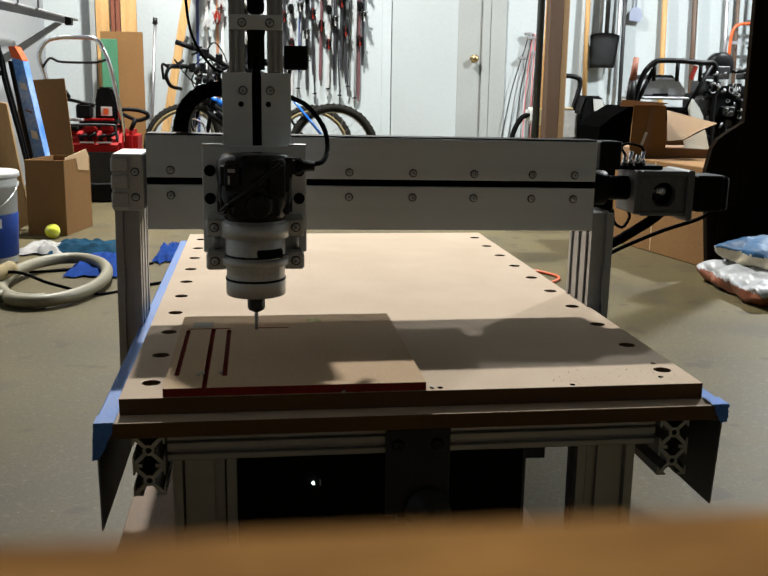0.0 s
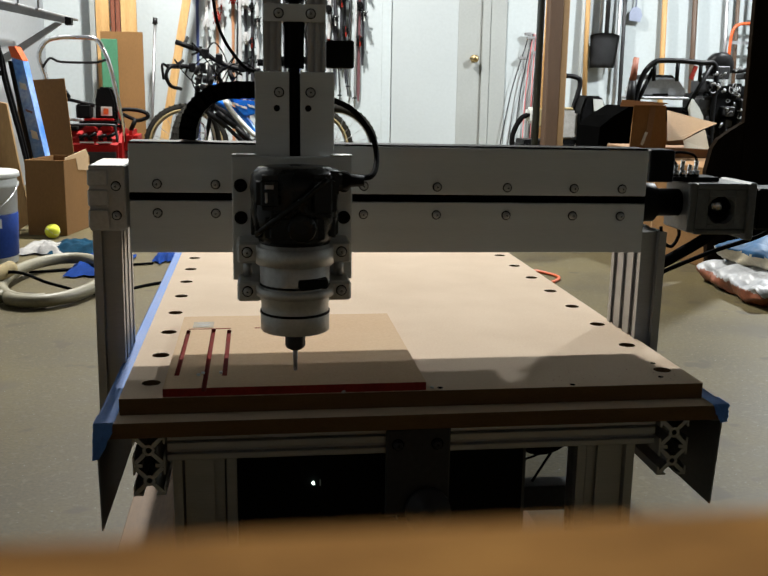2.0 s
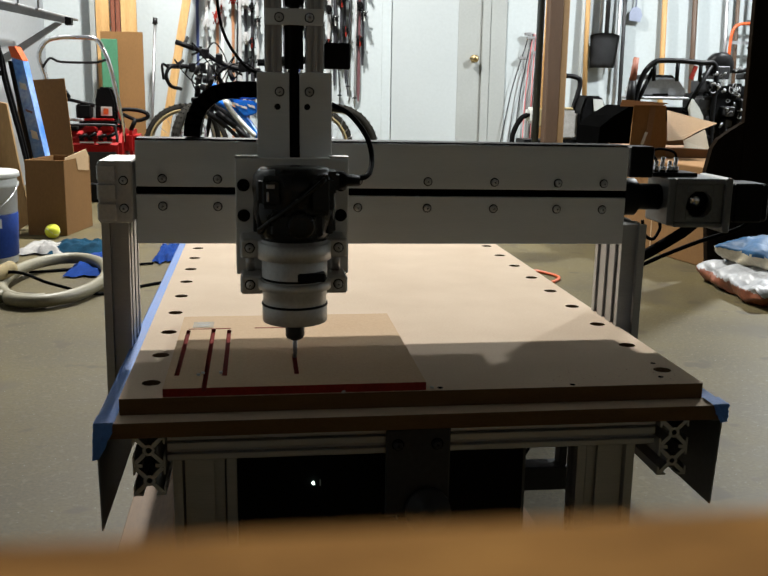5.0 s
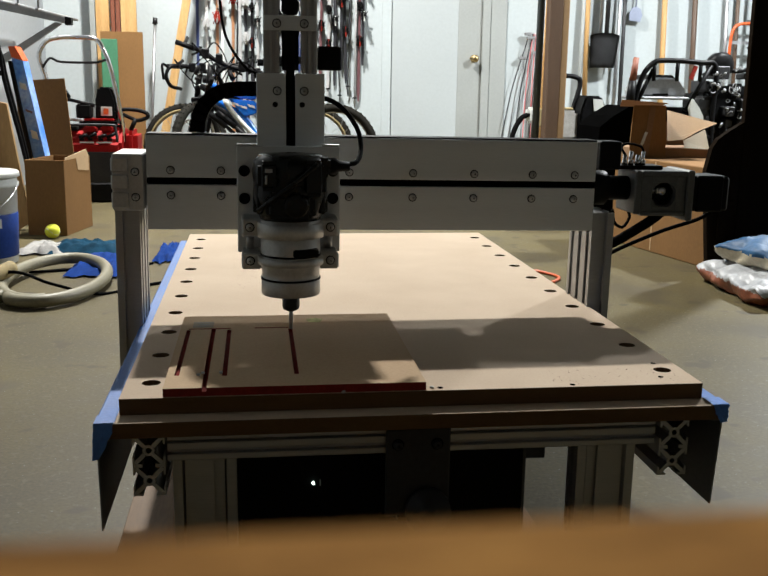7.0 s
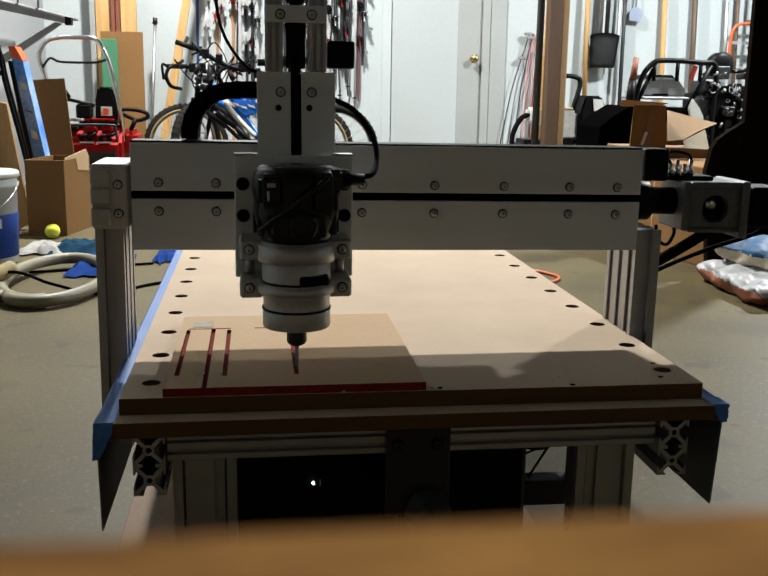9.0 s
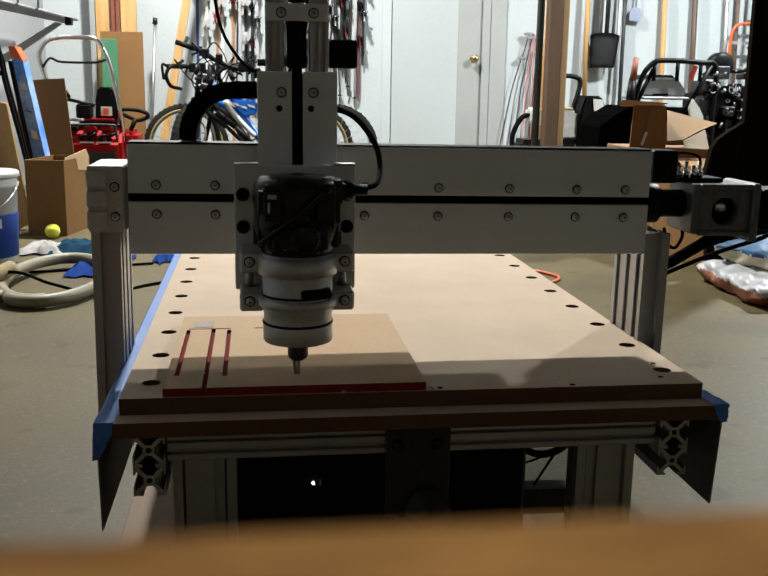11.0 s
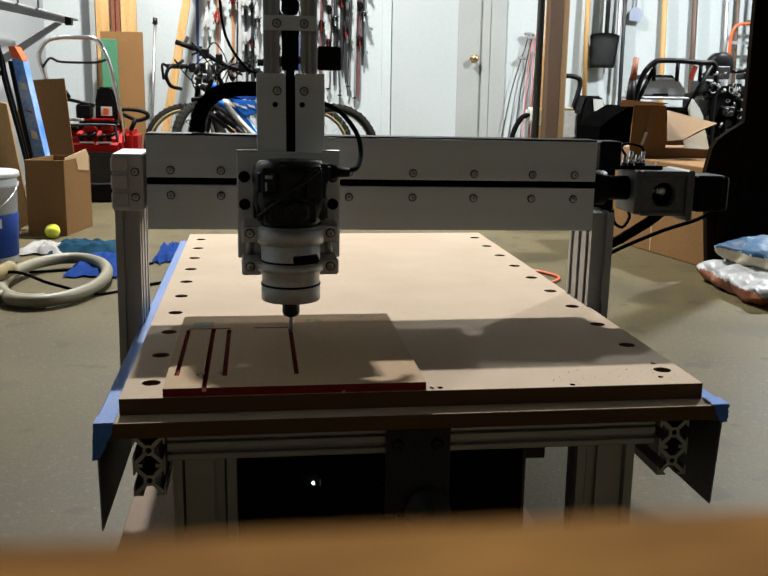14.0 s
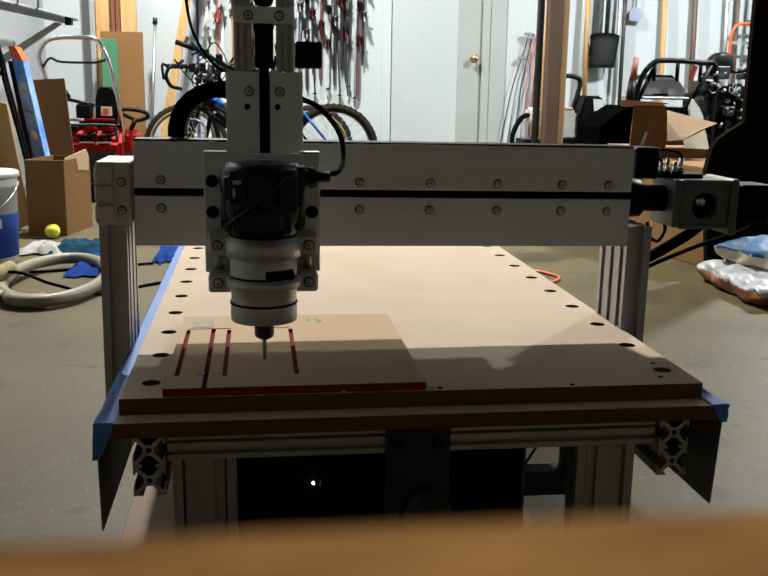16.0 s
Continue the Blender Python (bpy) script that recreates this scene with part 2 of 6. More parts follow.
def cloth(bm, x0, x1, y0, y1, z, height, seed, n=26, mat=0):
    """A crumpled sheet on the floor."""
    grid = []
    for j in range(n + 1):
        row = []
        for i in range(n + 1):
            u, v = i / n, j / n
            w = noise.noise(Vector((u * 3.1 + seed, v * 3.1, seed))) * 0.5 + 0.5
            w2 = abs(noise.noise(Vector((u * 7 + seed, v * 7, seed + 4))))
            edge = min(1, 5 * min(u, 1 - u, v, 1 - v))
            ex = 0.12 * noise.noise(Vector((v * 4, seed, 1))) * (x1 - x0)
            ey = 0.2 * noise.noise(Vector((u * 4, seed, 2))) * (y1 - y0)
            row.append(bm.verts.new((x0 + (x1 - x0) * u + ex, y0 + (y1 - y0) * v + ey, z + height * (0.15 + 0.85 * edge) * (0.75 * w + 0.35 * w2) + 0.004)))
        grid.append(row)
    for j in range(n):
        for i in range(n):
            f = bm.faces.new((grid[j][i], grid[j][i + 1], grid[j + 1][i + 1], grid[j + 1][i]))
            f.smooth, f.material_index = True, mat


def extrusion(bm, u0, v0, cols, rows, cell, lo, hi, axis):
    """A slotted aluminium bar made of square cells: corner lips, diagonal webs and a hub in each."""
    s = cell
    for i in range(cols):
        for j in range(rows):
            cx, cy = u0 + (i + 0.5) * s, v0 + (j + 0.5) * s
            h, lip = s / 2, s * 0.30
            t = s * 0.06
            for sx in (-1, 1):
                for sy in (-1, 1):
                    def rect(a0, a1, b0, b1):
                        prism(bm, [(cx + sx * a0, cy + sy * b0), (cx + sx * a1, cy + sy * b0), (cx + sx * a1, cy + sy * b1), (cx + sx * a0, cy + sy * b1)], lo, hi, axis)
                    rect(h - lip, h, h - t, h)
                    rect(h - t, h, h - lip, h - t)
                    w = s * 0.045
                    a, b = s * 0.13, h - t
                    prism(bm, [(cx + sx * (a - w), cy + sy * (a + w)), (cx + sx * (a + w), cy + sy * (a - w)), (cx + sx * (b + w / 2), cy + sy * (b - w * 1.5)), (cx + sx * (b - w * 1.5), cy + sy * (b + w / 2))], lo, hi, axis)
            o, q = s * 0.19, s * 0.10
            for k in range(8):
                a0, a1 = math.pi * k / 4, math.pi * (k + 1) / 4
                prism(bm, [(cx + o * math.cos(a0), cy + o * math.sin(a0)), (cx + o * math.cos(a1), cy + o * math.sin(a1)), (cx + q * math.cos(a1), cy + q * math.sin(a1)), (cx + q * math.cos(a0), cy + q * math.sin(a0))], lo, hi, axis)


def bolt(parent, x, y, z, r=0.0053, facing=-1, mat=None):
    """A socket-head screw in a plate that faces the front."""
    bm = bmesh.new()
    f = facing
    # Black ring paints the shadow that lies round the head on the plate.
    lathe(bm, (x, y, z), [(r * 1.24, 0), (r * 1.24, f * 0.0010), (r * 0.9, f * 0.0012)], 16, "Y", 1)
    lathe(bm, (x, y, z), [(r * 0.98, f * 0.0012), (r * 0.96, f * 0.0030), (r * 0.82, f * 0.0052), (r * 0.55, f * 0.0062), (r * 0.30, f * 0.0064)], 16, "Y")
    lathe(bm, (x, y, z), [(r * 0.29, f * 0.0050), (r * 0.29, f * 0.0064), (r * 0.1, f * 0.0064)], 6, "Y", 1)
    return part("bolt", bm, [mat or BOLTM, RUBBER], parent)


def helper_box(name, parent, mats, x0, x1, y0, y1, z0, z1, bevel=0.002, label="", seg=1):
    bm = bmesh.new()
    box(bm, x0, x1, y0, y1, z0, z1, bevel, seg=seg)
    return part(name, bm, mats, parent, label)


# ---------------------------------------------------------------- structure
def setting():
    def slab(name, mats, *a, label="", cat=""):
        bm = bmesh.new()
        box(bm, *a)
        return tagged(part(name, bm, mats), label, cat, kind="structure")
    bm = bmesh.new()
    box(bm, -1.57, 5.0, -4.0, 6.72, -0.1, 0.0)
    tagged(part("floor", bm, CONCRETE), "stained tan concrete garage floor", "floor", kind="structure")
    bm = bmesh.new()
    for a in ((-1.57, 1.205, 0, 4.40), (1.958, 5.0, 0, 4.40), (1.205, 1.958, 2.06, 4.40)):
        box(bm, a[0], a[1], 6.6, 6.72, a[2], a[3])
    tagged(part("wall_back", bm, WALL), "white painted garage wall behind the stored tools", "wall", kind="structure")
    slab("wall_side_west", DIMWALL, -1.57, -1.45, -4.0, 6.6, 0, 4.40, label="white side wall of the garage, dimmed through its colour", cat="wall")
    # Unseen east wall, kept grey to cut the bounce of the side lamp.
    slab("wall_side_east", DIMWALL, 4.88, 5.0, -4.0, 6.6, 0, 4.40, label="white side wall of the garage, dimmed through its colour", cat="wall")
    # Added wall behind the camera; it bounces fill onto the machine's front.
    slab("unseen_front_wall", BOUNCEWALL, -1.45, 4.88, -4.0, -3.88, 0, 4.40, label="unseen wall added behind the bench to bounce fill light", cat="wall")
    # Ceiling added out of view to close the room and bounce light.
    slab("ceiling", CEIL, -1.57, 5.0, -4.0, 6.72, 4.40, 4.50, label="unseen grey ceiling added to bounce fill light", cat="ceiling")
    # door in its frame
    d = thing("door_1", 1.21, 6.62, 0, "closed white flush door with a brass knob", "door", kind="structure")
    d.location = (0, 0, 0)
    helper_box("door_leaf", d, DOOR, 1.215, 1.942, 6.607, 6.645, 0.01, 2.04, 0.003)
    # Greyer strip over the right quarter of the leaf.
    helper_box("door_strip", d, TRIM, 1.752, 1.941, 6.603, 6.6068, 0.012, 2.038, 0.001, "greyish strip down the right of the door")
    bm = bmesh.new()
    lathe(bm, (1.883, 6.603, 0.93), [(0.030, 0), (0.030, -0.006), (0.012, -0.010), (0.011, -0.035), (0.026, -0.045), (0.030, -0.060), (0.024, -0.072), (0.004, -0.075)], 20, "Y")
    box(bm, 1.84, 1.883, 6.545, 6.56, 0.922, 0.938, 0.004)
    part("door_knob", bm, BRASS, d, "brass lever knob")
    bm = bmesh.new()
    box(bm, 1.945, 2.010, 6.578, 6.66, 0, 2.10, 0.004)
    box(bm, 2.012, 2.145, 6.586, 6.60, 0, 2.12, 0.004)
    box(bm, 1.210, 1.944, 6.590, 6.66, 2.046, 2.10, 0.003)
    part("door_frame", bm, TRIM, d, "beige wooden door casing")
    helper_box("hinge_casing", d, WALL, 1.135, 1.208, 6.596, 6.5998, 0, 2.10, 0.001, "white painted casing strip")


# ---------------------------------------------------------------- the machine
BED = 0.35
COLS = (0.0, 0.66)
PITCH = 0.12318
MOVERS = {}


def bed_board(bm, x0, x1, y0, y1, z0, z1):
    """The spoilboard with its two rows of counterbored holes."""
    r, h = 0.0115, 0.0175
    rows = [k * PITCH for k in range(10)]
    ys = sorted([y0, y1] + [y + s * h for y in rows for s in (-1, 1)])
    xs = [x0, COLS[0] - h, COLS[0] + h, COLS[1] - h, COLS[1] + h, x1]
    cut = {(round(c - h, 5), round(y - h, 5)) for c in COLS for y in rows}
    for xa, xb in zip(xs, xs[1:]):
        for ya, yb in zip(ys, ys[1:]):
            q = [bm.verts.new(p) for p in ((xa, ya, z1), (xb, ya, z1), (xb, yb, z1), (xa, yb, z1))]
            if (round(xa, 5), round(ya, 5)) not in cut:
                bm.faces.new(q)
                continue
            cx, cy, n = (xa + xb) / 2, (ya + yb) / 2, 24
            top = [bm.verts.new((cx + r * math.cos(2 * math.pi * (k + 0.5) / n - 0.75 * math.pi), cy + r * math.sin(2 * math.pi * (k + 0.5) / n - 0.75 * math.pi), z1)) for k in range(n)]
            low = [bm.verts.new((v.co.x, v.co.y, z1 - 0.011)) for v in top]
            m = n // 4
            for s in range(4):
                bm.faces.new([q[s], q[(s + 1) % 4]] + [top[(s * m + k) % n] for k in range(m - 1, -1, -1)])
                bm.faces.new([q[(s + 1) % 4], top[((s + 1) * m) % n], top[s * m + m - 1]])
            for k in range(n):
                f = bm.faces.new((top[k], top[(k + 1) % n], low[(k + 1) % n], low[k]))
                f.material_index = 1
            bm.faces.new(low).material_index = 1
    # Sides share the holes' dark colour, which carries their shade.
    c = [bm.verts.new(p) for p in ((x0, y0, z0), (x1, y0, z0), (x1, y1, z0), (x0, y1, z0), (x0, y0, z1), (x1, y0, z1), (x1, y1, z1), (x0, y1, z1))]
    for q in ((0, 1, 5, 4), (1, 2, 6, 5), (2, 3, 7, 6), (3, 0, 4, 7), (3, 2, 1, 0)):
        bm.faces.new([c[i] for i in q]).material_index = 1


def machine():
    m = thing("cnc_router_machine", 0, 0, 0, "benchtop CNC router of slotted aluminium bars with an MDF bed", "CNC machine")
    # bed
    bm = bmesh.new()
    bed_board(bm, -0.031, 0.688, -0.060, 1.19, BED - 0.0200, BED)
    part("spoilboard", bm, [MDF, MDFSHADED], m, "pale MDF spoilboard with dark bolt holes")
    bm = bmesh.new()
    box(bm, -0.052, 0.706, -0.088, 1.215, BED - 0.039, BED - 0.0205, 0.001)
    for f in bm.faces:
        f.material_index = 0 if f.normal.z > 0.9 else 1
    part("base_board", bm, [MDF, MDFSHADED], m, "MDF base board under the spoilboard, brown edges darkened with painted shade")
    for c in COLS:
        for k in range(10):
            bm = bmesh.new()
            lathe(bm, (c, k * PITCH, BED - 0.0109), [(0.007, 0), (0.007, 0.004), (0.005, 0.005), (0.004, 0.005), (0.0035, 0.002)], 12)
            part("bed_bolt", bm, DARKMETAL, m)
    # blue tape along the board's edges
    for x0, x1, lab in ((-0.054, -0.0325, "l"), (0.690, 0.7075, "r")):
        bm = bmesh.new()
        n = 60
        rows = []
        for k in range(n + 1):
            y = -0.085 + 1.295 * k / n
            w = 0.0015 * noise.noise(Vector((y * 9, x0, 0)))
            inner, outer = (x1, x0) if lab == "l" else (x0, x1)
            sgn = -1 if lab == "l" else 1
            rows.append([bm.verts.new(p) for p in ((inner + w, y, BED - 0.0195), (outer, y, BED - 0.0192), (outer + sgn * 0.002, y, BED - 0.021), (outer + sgn * 0.002 + w, y, BED - 0.034 + w * 2))])
        for a, b in zip(rows, rows[1:]):
            for i in range(3):
                bm.faces.new((a[i], a[i + 1], b[i + 1], b[i]))
        part("edge_tape", bm, TAPE, m, "blue masking tape")
    for x0, x1, x2, x3, zb, seed in ((-0.0560, -0.0335, -0.0585, -0.0515, 0.288, 1.0), (0.6885, 0.7100, 0.6980, 0.7100, 0.309, 5.0)):
        bm = bmesh.new()
        rows = []
        for k in range(11):
            u = k / 10
            a, b = x0 + (x2 - x0) * u, x1 + (x3 - x1) * u ** 1.4
            rows.append([bm.verts.new((a + (b - a) * v + 0.002 * noise.noise(Vector((u * 5, v * 4, seed))), -0.0895 - 0.003 * abs(noise.noise(Vector((u * 4, v * 6, seed + 2)))) - 0.004 * u * (1 - v), 0.3318 + (zb - 0.3318) * u + 0.004 * u * noise.noise(Vector((v * 6, seed, 0))))) for v in [q / 6 for q in range(7)]])
        top = [bm.verts.new((v.co.x, -0.062, 0.3318)) for v in rows[0]]
        for a, b in zip([top] + rows, rows):
            for q in range(6):
                bm.faces.new((a[q], a[q + 1], b[q + 1], b[q]))
        part("tape_end", bm, TAPE, m, "crumpled loose end of blue tape")
    # side rails and front cross bars
    for u0 in (-0.016, 0.628):
        bm = bmesh.new()
        extrusion(bm, u0, 0.236, 1, 2, 0.0375, -0.078, 1.20, "Y")
        part("side_rail", bm, ALU, m, "slotted aluminium rail with open cut end")
    for y0, y1 in ((-0.066, -0.028), (1.12, 1.158)):
        bm = bmesh.new()
        for z0, z1 in ((0.2735, 0.2815), (0.2865, 0.2960), (0.2990, 0.3105)):
            box(bm, 0.0225, 0.6275, y0, y1, z0, z1, 0.001)
        box(bm, 0.0225, 0.6275, y0 + 0.008, y1 - 0.008, 0.2735, 0.3105)
        part("cross_bar", bm, ALU, m, "slotted aluminium cross bar")
    for x0 in (0.028, 0.529):
        for y0 in (-0.060, 1.09):
            bm = bmesh.new()
            extrusion(bm, x0, y0, 2, 1, 0.0375, 0.0, 0.2725, "Z")
            box(bm, x0 + 0.014, x0 + 0.0610, y0 + 0.006, y0 + 0.030, 0, 0.272)
            part("stand_leg", bm, ALU, m, "slotted aluminium leg")
    for x, lean in ((-0.0555, 0.004), (0.7085, -0.016)):
        bm = bmesh.new()
        t = 0.002 if x < 0 else -0.002
        prism(bm, [(x, 0.311), (x + t, 0.311), (x + t + lean * 0.4, 0.195), (x + lean * 0.4, 0.195)], -0.080, 1.19, "Y")
        prism(bm, [(x + t, 0.309), (x + t, 0.307), (x + 8 * t, 0.307), (x + 8 * t, 0.309)], -0.080, 1.19, "Y")
        part("side_skirt", bm, BRACKET, m, "thin bent aluminium side cover")
    # drive under the bed
    bm = bmesh.new()
    box(bm, 0.283, 0.362, -0.076, -0.0665, 0.195, 0.308, 0.002)
    part("drive_plate", bm, DARKMETAL, m, "dark steel motor plate")
    for x in (0.297, 0.345):
        bolt(m, x, -0.0762, 0.288, 0.006, mat=DARKMETAL)
    bm = bmesh.new()
    lathe(bm, (0.334, -0.0765, 0.205), [(0.026, 0), (0.028, -0.004), (0.028, -0.012), (0.011, -0.014), (0.011, -0.019), (0.004, -0.020)], 24, "Y")
    part("drive_pulley", bm, DARKMETAL, m)
    bm = bmesh.new()
    box(bm, 0.30, 0.357, -0.066, 0.02, 0.178, 0.235, 0.004)
    part("drive_motor", bm, BLACK, m)
    bm = bmesh.new()
    cyl(bm, (0.334, -0.02, 0.285), (0.334, 1.11, 0.285), 0.008)
    part("drive_screw", bm, STEEL, m)
    # gantry: beam and all that rides with it
    bm = bmesh.new()
    box(bm, -0.037, 0.625, 0.0105, 0.087, 0.488, 0.620, 0.002)
    gantry = part("gantry", bm, DARKMETAL, m, "grey aluminium plate gantry beam")
    MOVERS["gantry"] = gantry
    helper_box("beam_plate", gantry, PLATE, -0.037, 0.684, 0.0, 0.010, 0.486, 0.5565, 0.0008, "grey aluminium face plate")
    helper_box("beam_plate", gantry, PLATE, -0.037, 0.684, 0.0, 0.010, 0.5675, 0.632, 0.0008, "grey aluminium face plate")
    helper_box("beam_cover", gantry, BLACK, -0.037, 0.684, 0.002, 0.047, 0.6325, 0.6350, 0.001)
    # Black backing added to stop light leaking through the slot.
    helper_box("slot_light_block", gantry, BINBLACK, -0.036, 0.683, 0.0092, 0.0103, 0.552, 0.572, 0, "added black backing that keeps the slot dark")
    bm = bmesh.new()
    cyl(bm, (-0.037, 0.006, 0.562), (0.684, 0.006, 0.562), 0.0047, seg=10)
    part("lead_screw", bm, BINBLACK, gantry, "black lead screw")
    for x in (-0.0005, 0.0765, 0.2775, 0.380, 0.480, 0.577, 0.648):
        for z in (0.579, 0.540):
            bolt(gantry, x, 0.0, z - 0.001 * x / 0.6)
    # tie beam under the bed with its hangers and loose cables
    helper_box("tie_beam", gantry, DARKMETAL, 0.035, 0.635, 0.024, 0.062, 0.076, 0.116, 0.002, "dark tie beam under the bed")
    for x in (0.036, 0.618):
        helper_box("beam_hanger", gantry, DARKMETAL, x, x + 0.012, 0.030, 0.056, 0.1162, 0.232, 0.001)
    for pts, r in (([(0.505, 0.04, 0.116), (0.520, 0.04, 0.150), (0.505, 0.04, 0.185), (0.490, 0.04, 0.225)], 0.006),
                   ([(0.510, 0.045, 0.200), (0.550, 0.045, 0.168), (0.590, 0.045, 0.172), (0.622, 0.045, 0.205)], 0.006),
                   ([(0.555, 0.045, 0.116), (0.572, 0.045, 0.145), (0.590, 0.045, 0.175)], 0.0022),
                   ([(0.520, 0.045, 0.148), (0.556, 0.045, 0.158), (0.590, 0.045, 0.176)], 0.0018)):
        bm = bmesh.new()
        pipe(bm, pts, r, 8, 6)
        part("hanging_cable", bm, RUBBER, gantry, "loose black cable")
    # legs with end blocks
    for x0 in (-0.0870, 0.6855):
        bm = bmesh.new()
        extrusion(bm, x0, 0.004, 1, 3, 0.0375, 0.20, 0.515, "Z")
        box(bm, x0 + 0.006, x0 + 0.0315, 0.012, 0.108, 0.20, 0.515)
        part("gantry_leg", bm, ALU, gantry, "slotted aluminium upright")
    bm = bmesh.new()
    box(bm, -0.0885, -0.0415, -0.004, 0.115, 0.5155, 0.603, 0.002)
    box(bm, -0.0895, -0.063, -0.010, -0.0045, 0.5195, 0.545, 0.002)
    box(bm, -0.0895, -0.063, -0.010, -0.0045, 0.549, 0.572, 0.002)
    box(bm, -0.0895, -0.063, -0.010, -0.0045, 0.576, 0.598, 0.002)
    part("end_block", bm, CAST, gantry, "machined aluminium end block")
    for z in (0.576, 0.537):
        bolt(gantry, -0.0535, -0.004, z)
    # motor end
    bm = bmesh.new()
    lathe(bm, (0.696, 0.03, 0.549), [(0.027, 0), (0.030, 0.006), (0.030, 0.036), (0.021, 0.044), (0.021, 0.086)], 24, "X")
    part("coupling_cover", bm, BLACK, gantry, "black coupling cover", at=pose(0, 0.06, 0))
    bm = bmesh.new()
    box(bm, 0.774, 0.786, -0.012, 0.075, 0.508, 0.582, 0.002)
    box(bm, 0.786, 0.872, -0.012, 0.075, 0.573, 0.582, 0.002)
    box(bm, 0.786, 0.872, -0.012, 0.075, 0.505, 0.513, 0.002)
    box(bm, 0.866, 0.8775, -0.018, 0.080, 0.497, 0.584, 0.002)
    box(bm, 0.786, 0.866, 0.062, 0.075, 0.513, 0.573)
    box(bm, 0.786, 0.806, -0.010, 0.004, 0.513, 0.573, 0.001)
    box(bm, 0.848, 0.866, -0.010, 0.004, 0.513, 0.573, 0.001)
    box(bm, 0.806, 0.848, -0.010, 0.004, 0.513, 0.521, 0.001)
    box(bm, 0.806, 0.848, -0.010, 0.004, 0.562, 0.573, 0.001)
    for s, x in ((1, 0.806), (-1, 0.848)):
        for zz, q in ((0.562, -1), (0.521, 1)):
            prism(bm, [(x, zz), (x + s * 0.013, zz), (x + s * 0.005, zz + q * 0.005), (x, zz + q * 0.013)], -0.010, 0.004)
    part("motor_bracket", bm, BRACKET, gantry, "machined aluminium motor bracket", at=pose(0, 0.06, 0))
    bm = bmesh.new()
    lathe(bm, (0.800, 0.03, 0.545), [(0.006, -0.012), (0.006, 0), (0.017, 0), (0.017, 0.022), (0.015, 0.023), (0.015, 0.027), (0.017, 0.028), (0.017, 0.05), (0.006, 0.05), (0.006, 0.066)], 20, "X")
    part("shaft_coupling", bm, CHROME, gantry, "shiny shaft coupling", at=pose(0, 0.06, 0))
    bm = bmesh.new()
    box(bm, 0.878, 0.952, 0.0, 0.060, 0.512, 0.573, 0.005)
    box(bm, 0.890, 0.940, -0.002, 0.062, 0.511, 0.574, 0.003)
    part("stepper_motor", bm, BLACK, gantry, "black stepper motor", at=pose(0, 0.06, 0))
    helper_box("sensor_block", gantry, BLACK, 0.700, 0.738, 0.03, 0.075, 0.585, 0.632, 0.002, "black sensor block")
    bm = bmesh.new()
    box(bm, 0.752, 0.832, 0.015, 0.065, 0.5825, 0.589, 0.001)
    switch = part("limit_switch", bm, BLACK, gantry, "small limit switch on a black base", at=pose(0, 0.06, 0))
    for k, x in enumerate((0.770, 0.781, 0.793, 0.803)):
        bm = bmesh.new()
        cyl(bm, (x, 0.04, 0.589), (x + 0.002, 0.04, 0.606 + 0.006 * (k % 2)), 0.0034, seg=10)
        cyl(bm, (x - 0.003, 0.028, 0.589), (x - 0.003, 0.028, 0.598), 0.005, seg=6)
        part("terminal", bm, CHROME, switch, "shiny screw terminal")
    bm = bmesh.new()
    pipe(bm, [(0.772, 0.04, 0.606), (0.764, 0.04, 0.618), (0.774, 0.04, 0.625), (0.800, 0.04, 0.620), (0.806, 0.04, 0.606)], 0.0022, 6)
    part("switch_wire", bm, RUBBER, switch)
    bm = bmesh.new()
    pipe(bm, [(0.848, 0.03, 0.512), (0.825, 0.04, 0.488), (0.785, 0.06, 0.455), (0.748, 0.09, 0.420), (0.735, 0.12, 0.36), (0.735, 0.14, 0.25)], 0.0095)
    part("motor_cable", bm, RUBBER, gantry, "thick black cable", at=pose(0, 0.06, 0))
    bm = bmesh.new()
    pipe(bm, [(0.95, 0.03, 0.525), (0.93, 0.05, 0.495), (0.86, 0.07, 0.465), (0.78, 0.10, 0.42), (0.745, 0.12, 0.385), (0.738, 0.14, 0.28)], 0.0035)
    pipe(bm, [(0.76, 0.05, 0.508), (0.765, 0.05, 0.485), (0.785, 0.06, 0.475), (0.80, 0.07, 0.49), (0.79, 0.05, 0.505)], 0.0028)
    part("thin_cable", bm, RUBBER, gantry, "thin black cable", at=pose(0, 0.06, 0))
    # the Z column; its own origin is the spindle's axis on the beam's face
    bm = bmesh.new()
    box(bm, -0.048, 0.048, -0.0475, -0.012, 0.500, 0.725, 0.001)
    column = part("z_column", bm, BLACK, m, "grey aluminium vertical slide with a dark central slot")
    MOVERS["column"] = column
    helper_box("slide_plate", column, PLATE, -0.0505, -0.007, -0.058, -0.048, 0.520, 0.7275, 0.001)
    helper_box("slide_plate", column, PLATE, 0.007, 0.0505, -0.058, -0.048, 0.520, 0.7275, 0.001)
    bm = bmesh.new()
    for s in (-1, 1):
        for a, b in ((0.0165, 0.0225), (0.0255, 0.0315), (0.0345, 0.0395)):
            x0, x1 = sorted((s * a, s * b))
            box(bm, x0, x1, -0.056, -0.020, 0.7280, 1.00, 0.001)
        x0, x1 = sorted((s * 0.0165, s * 0.0395))
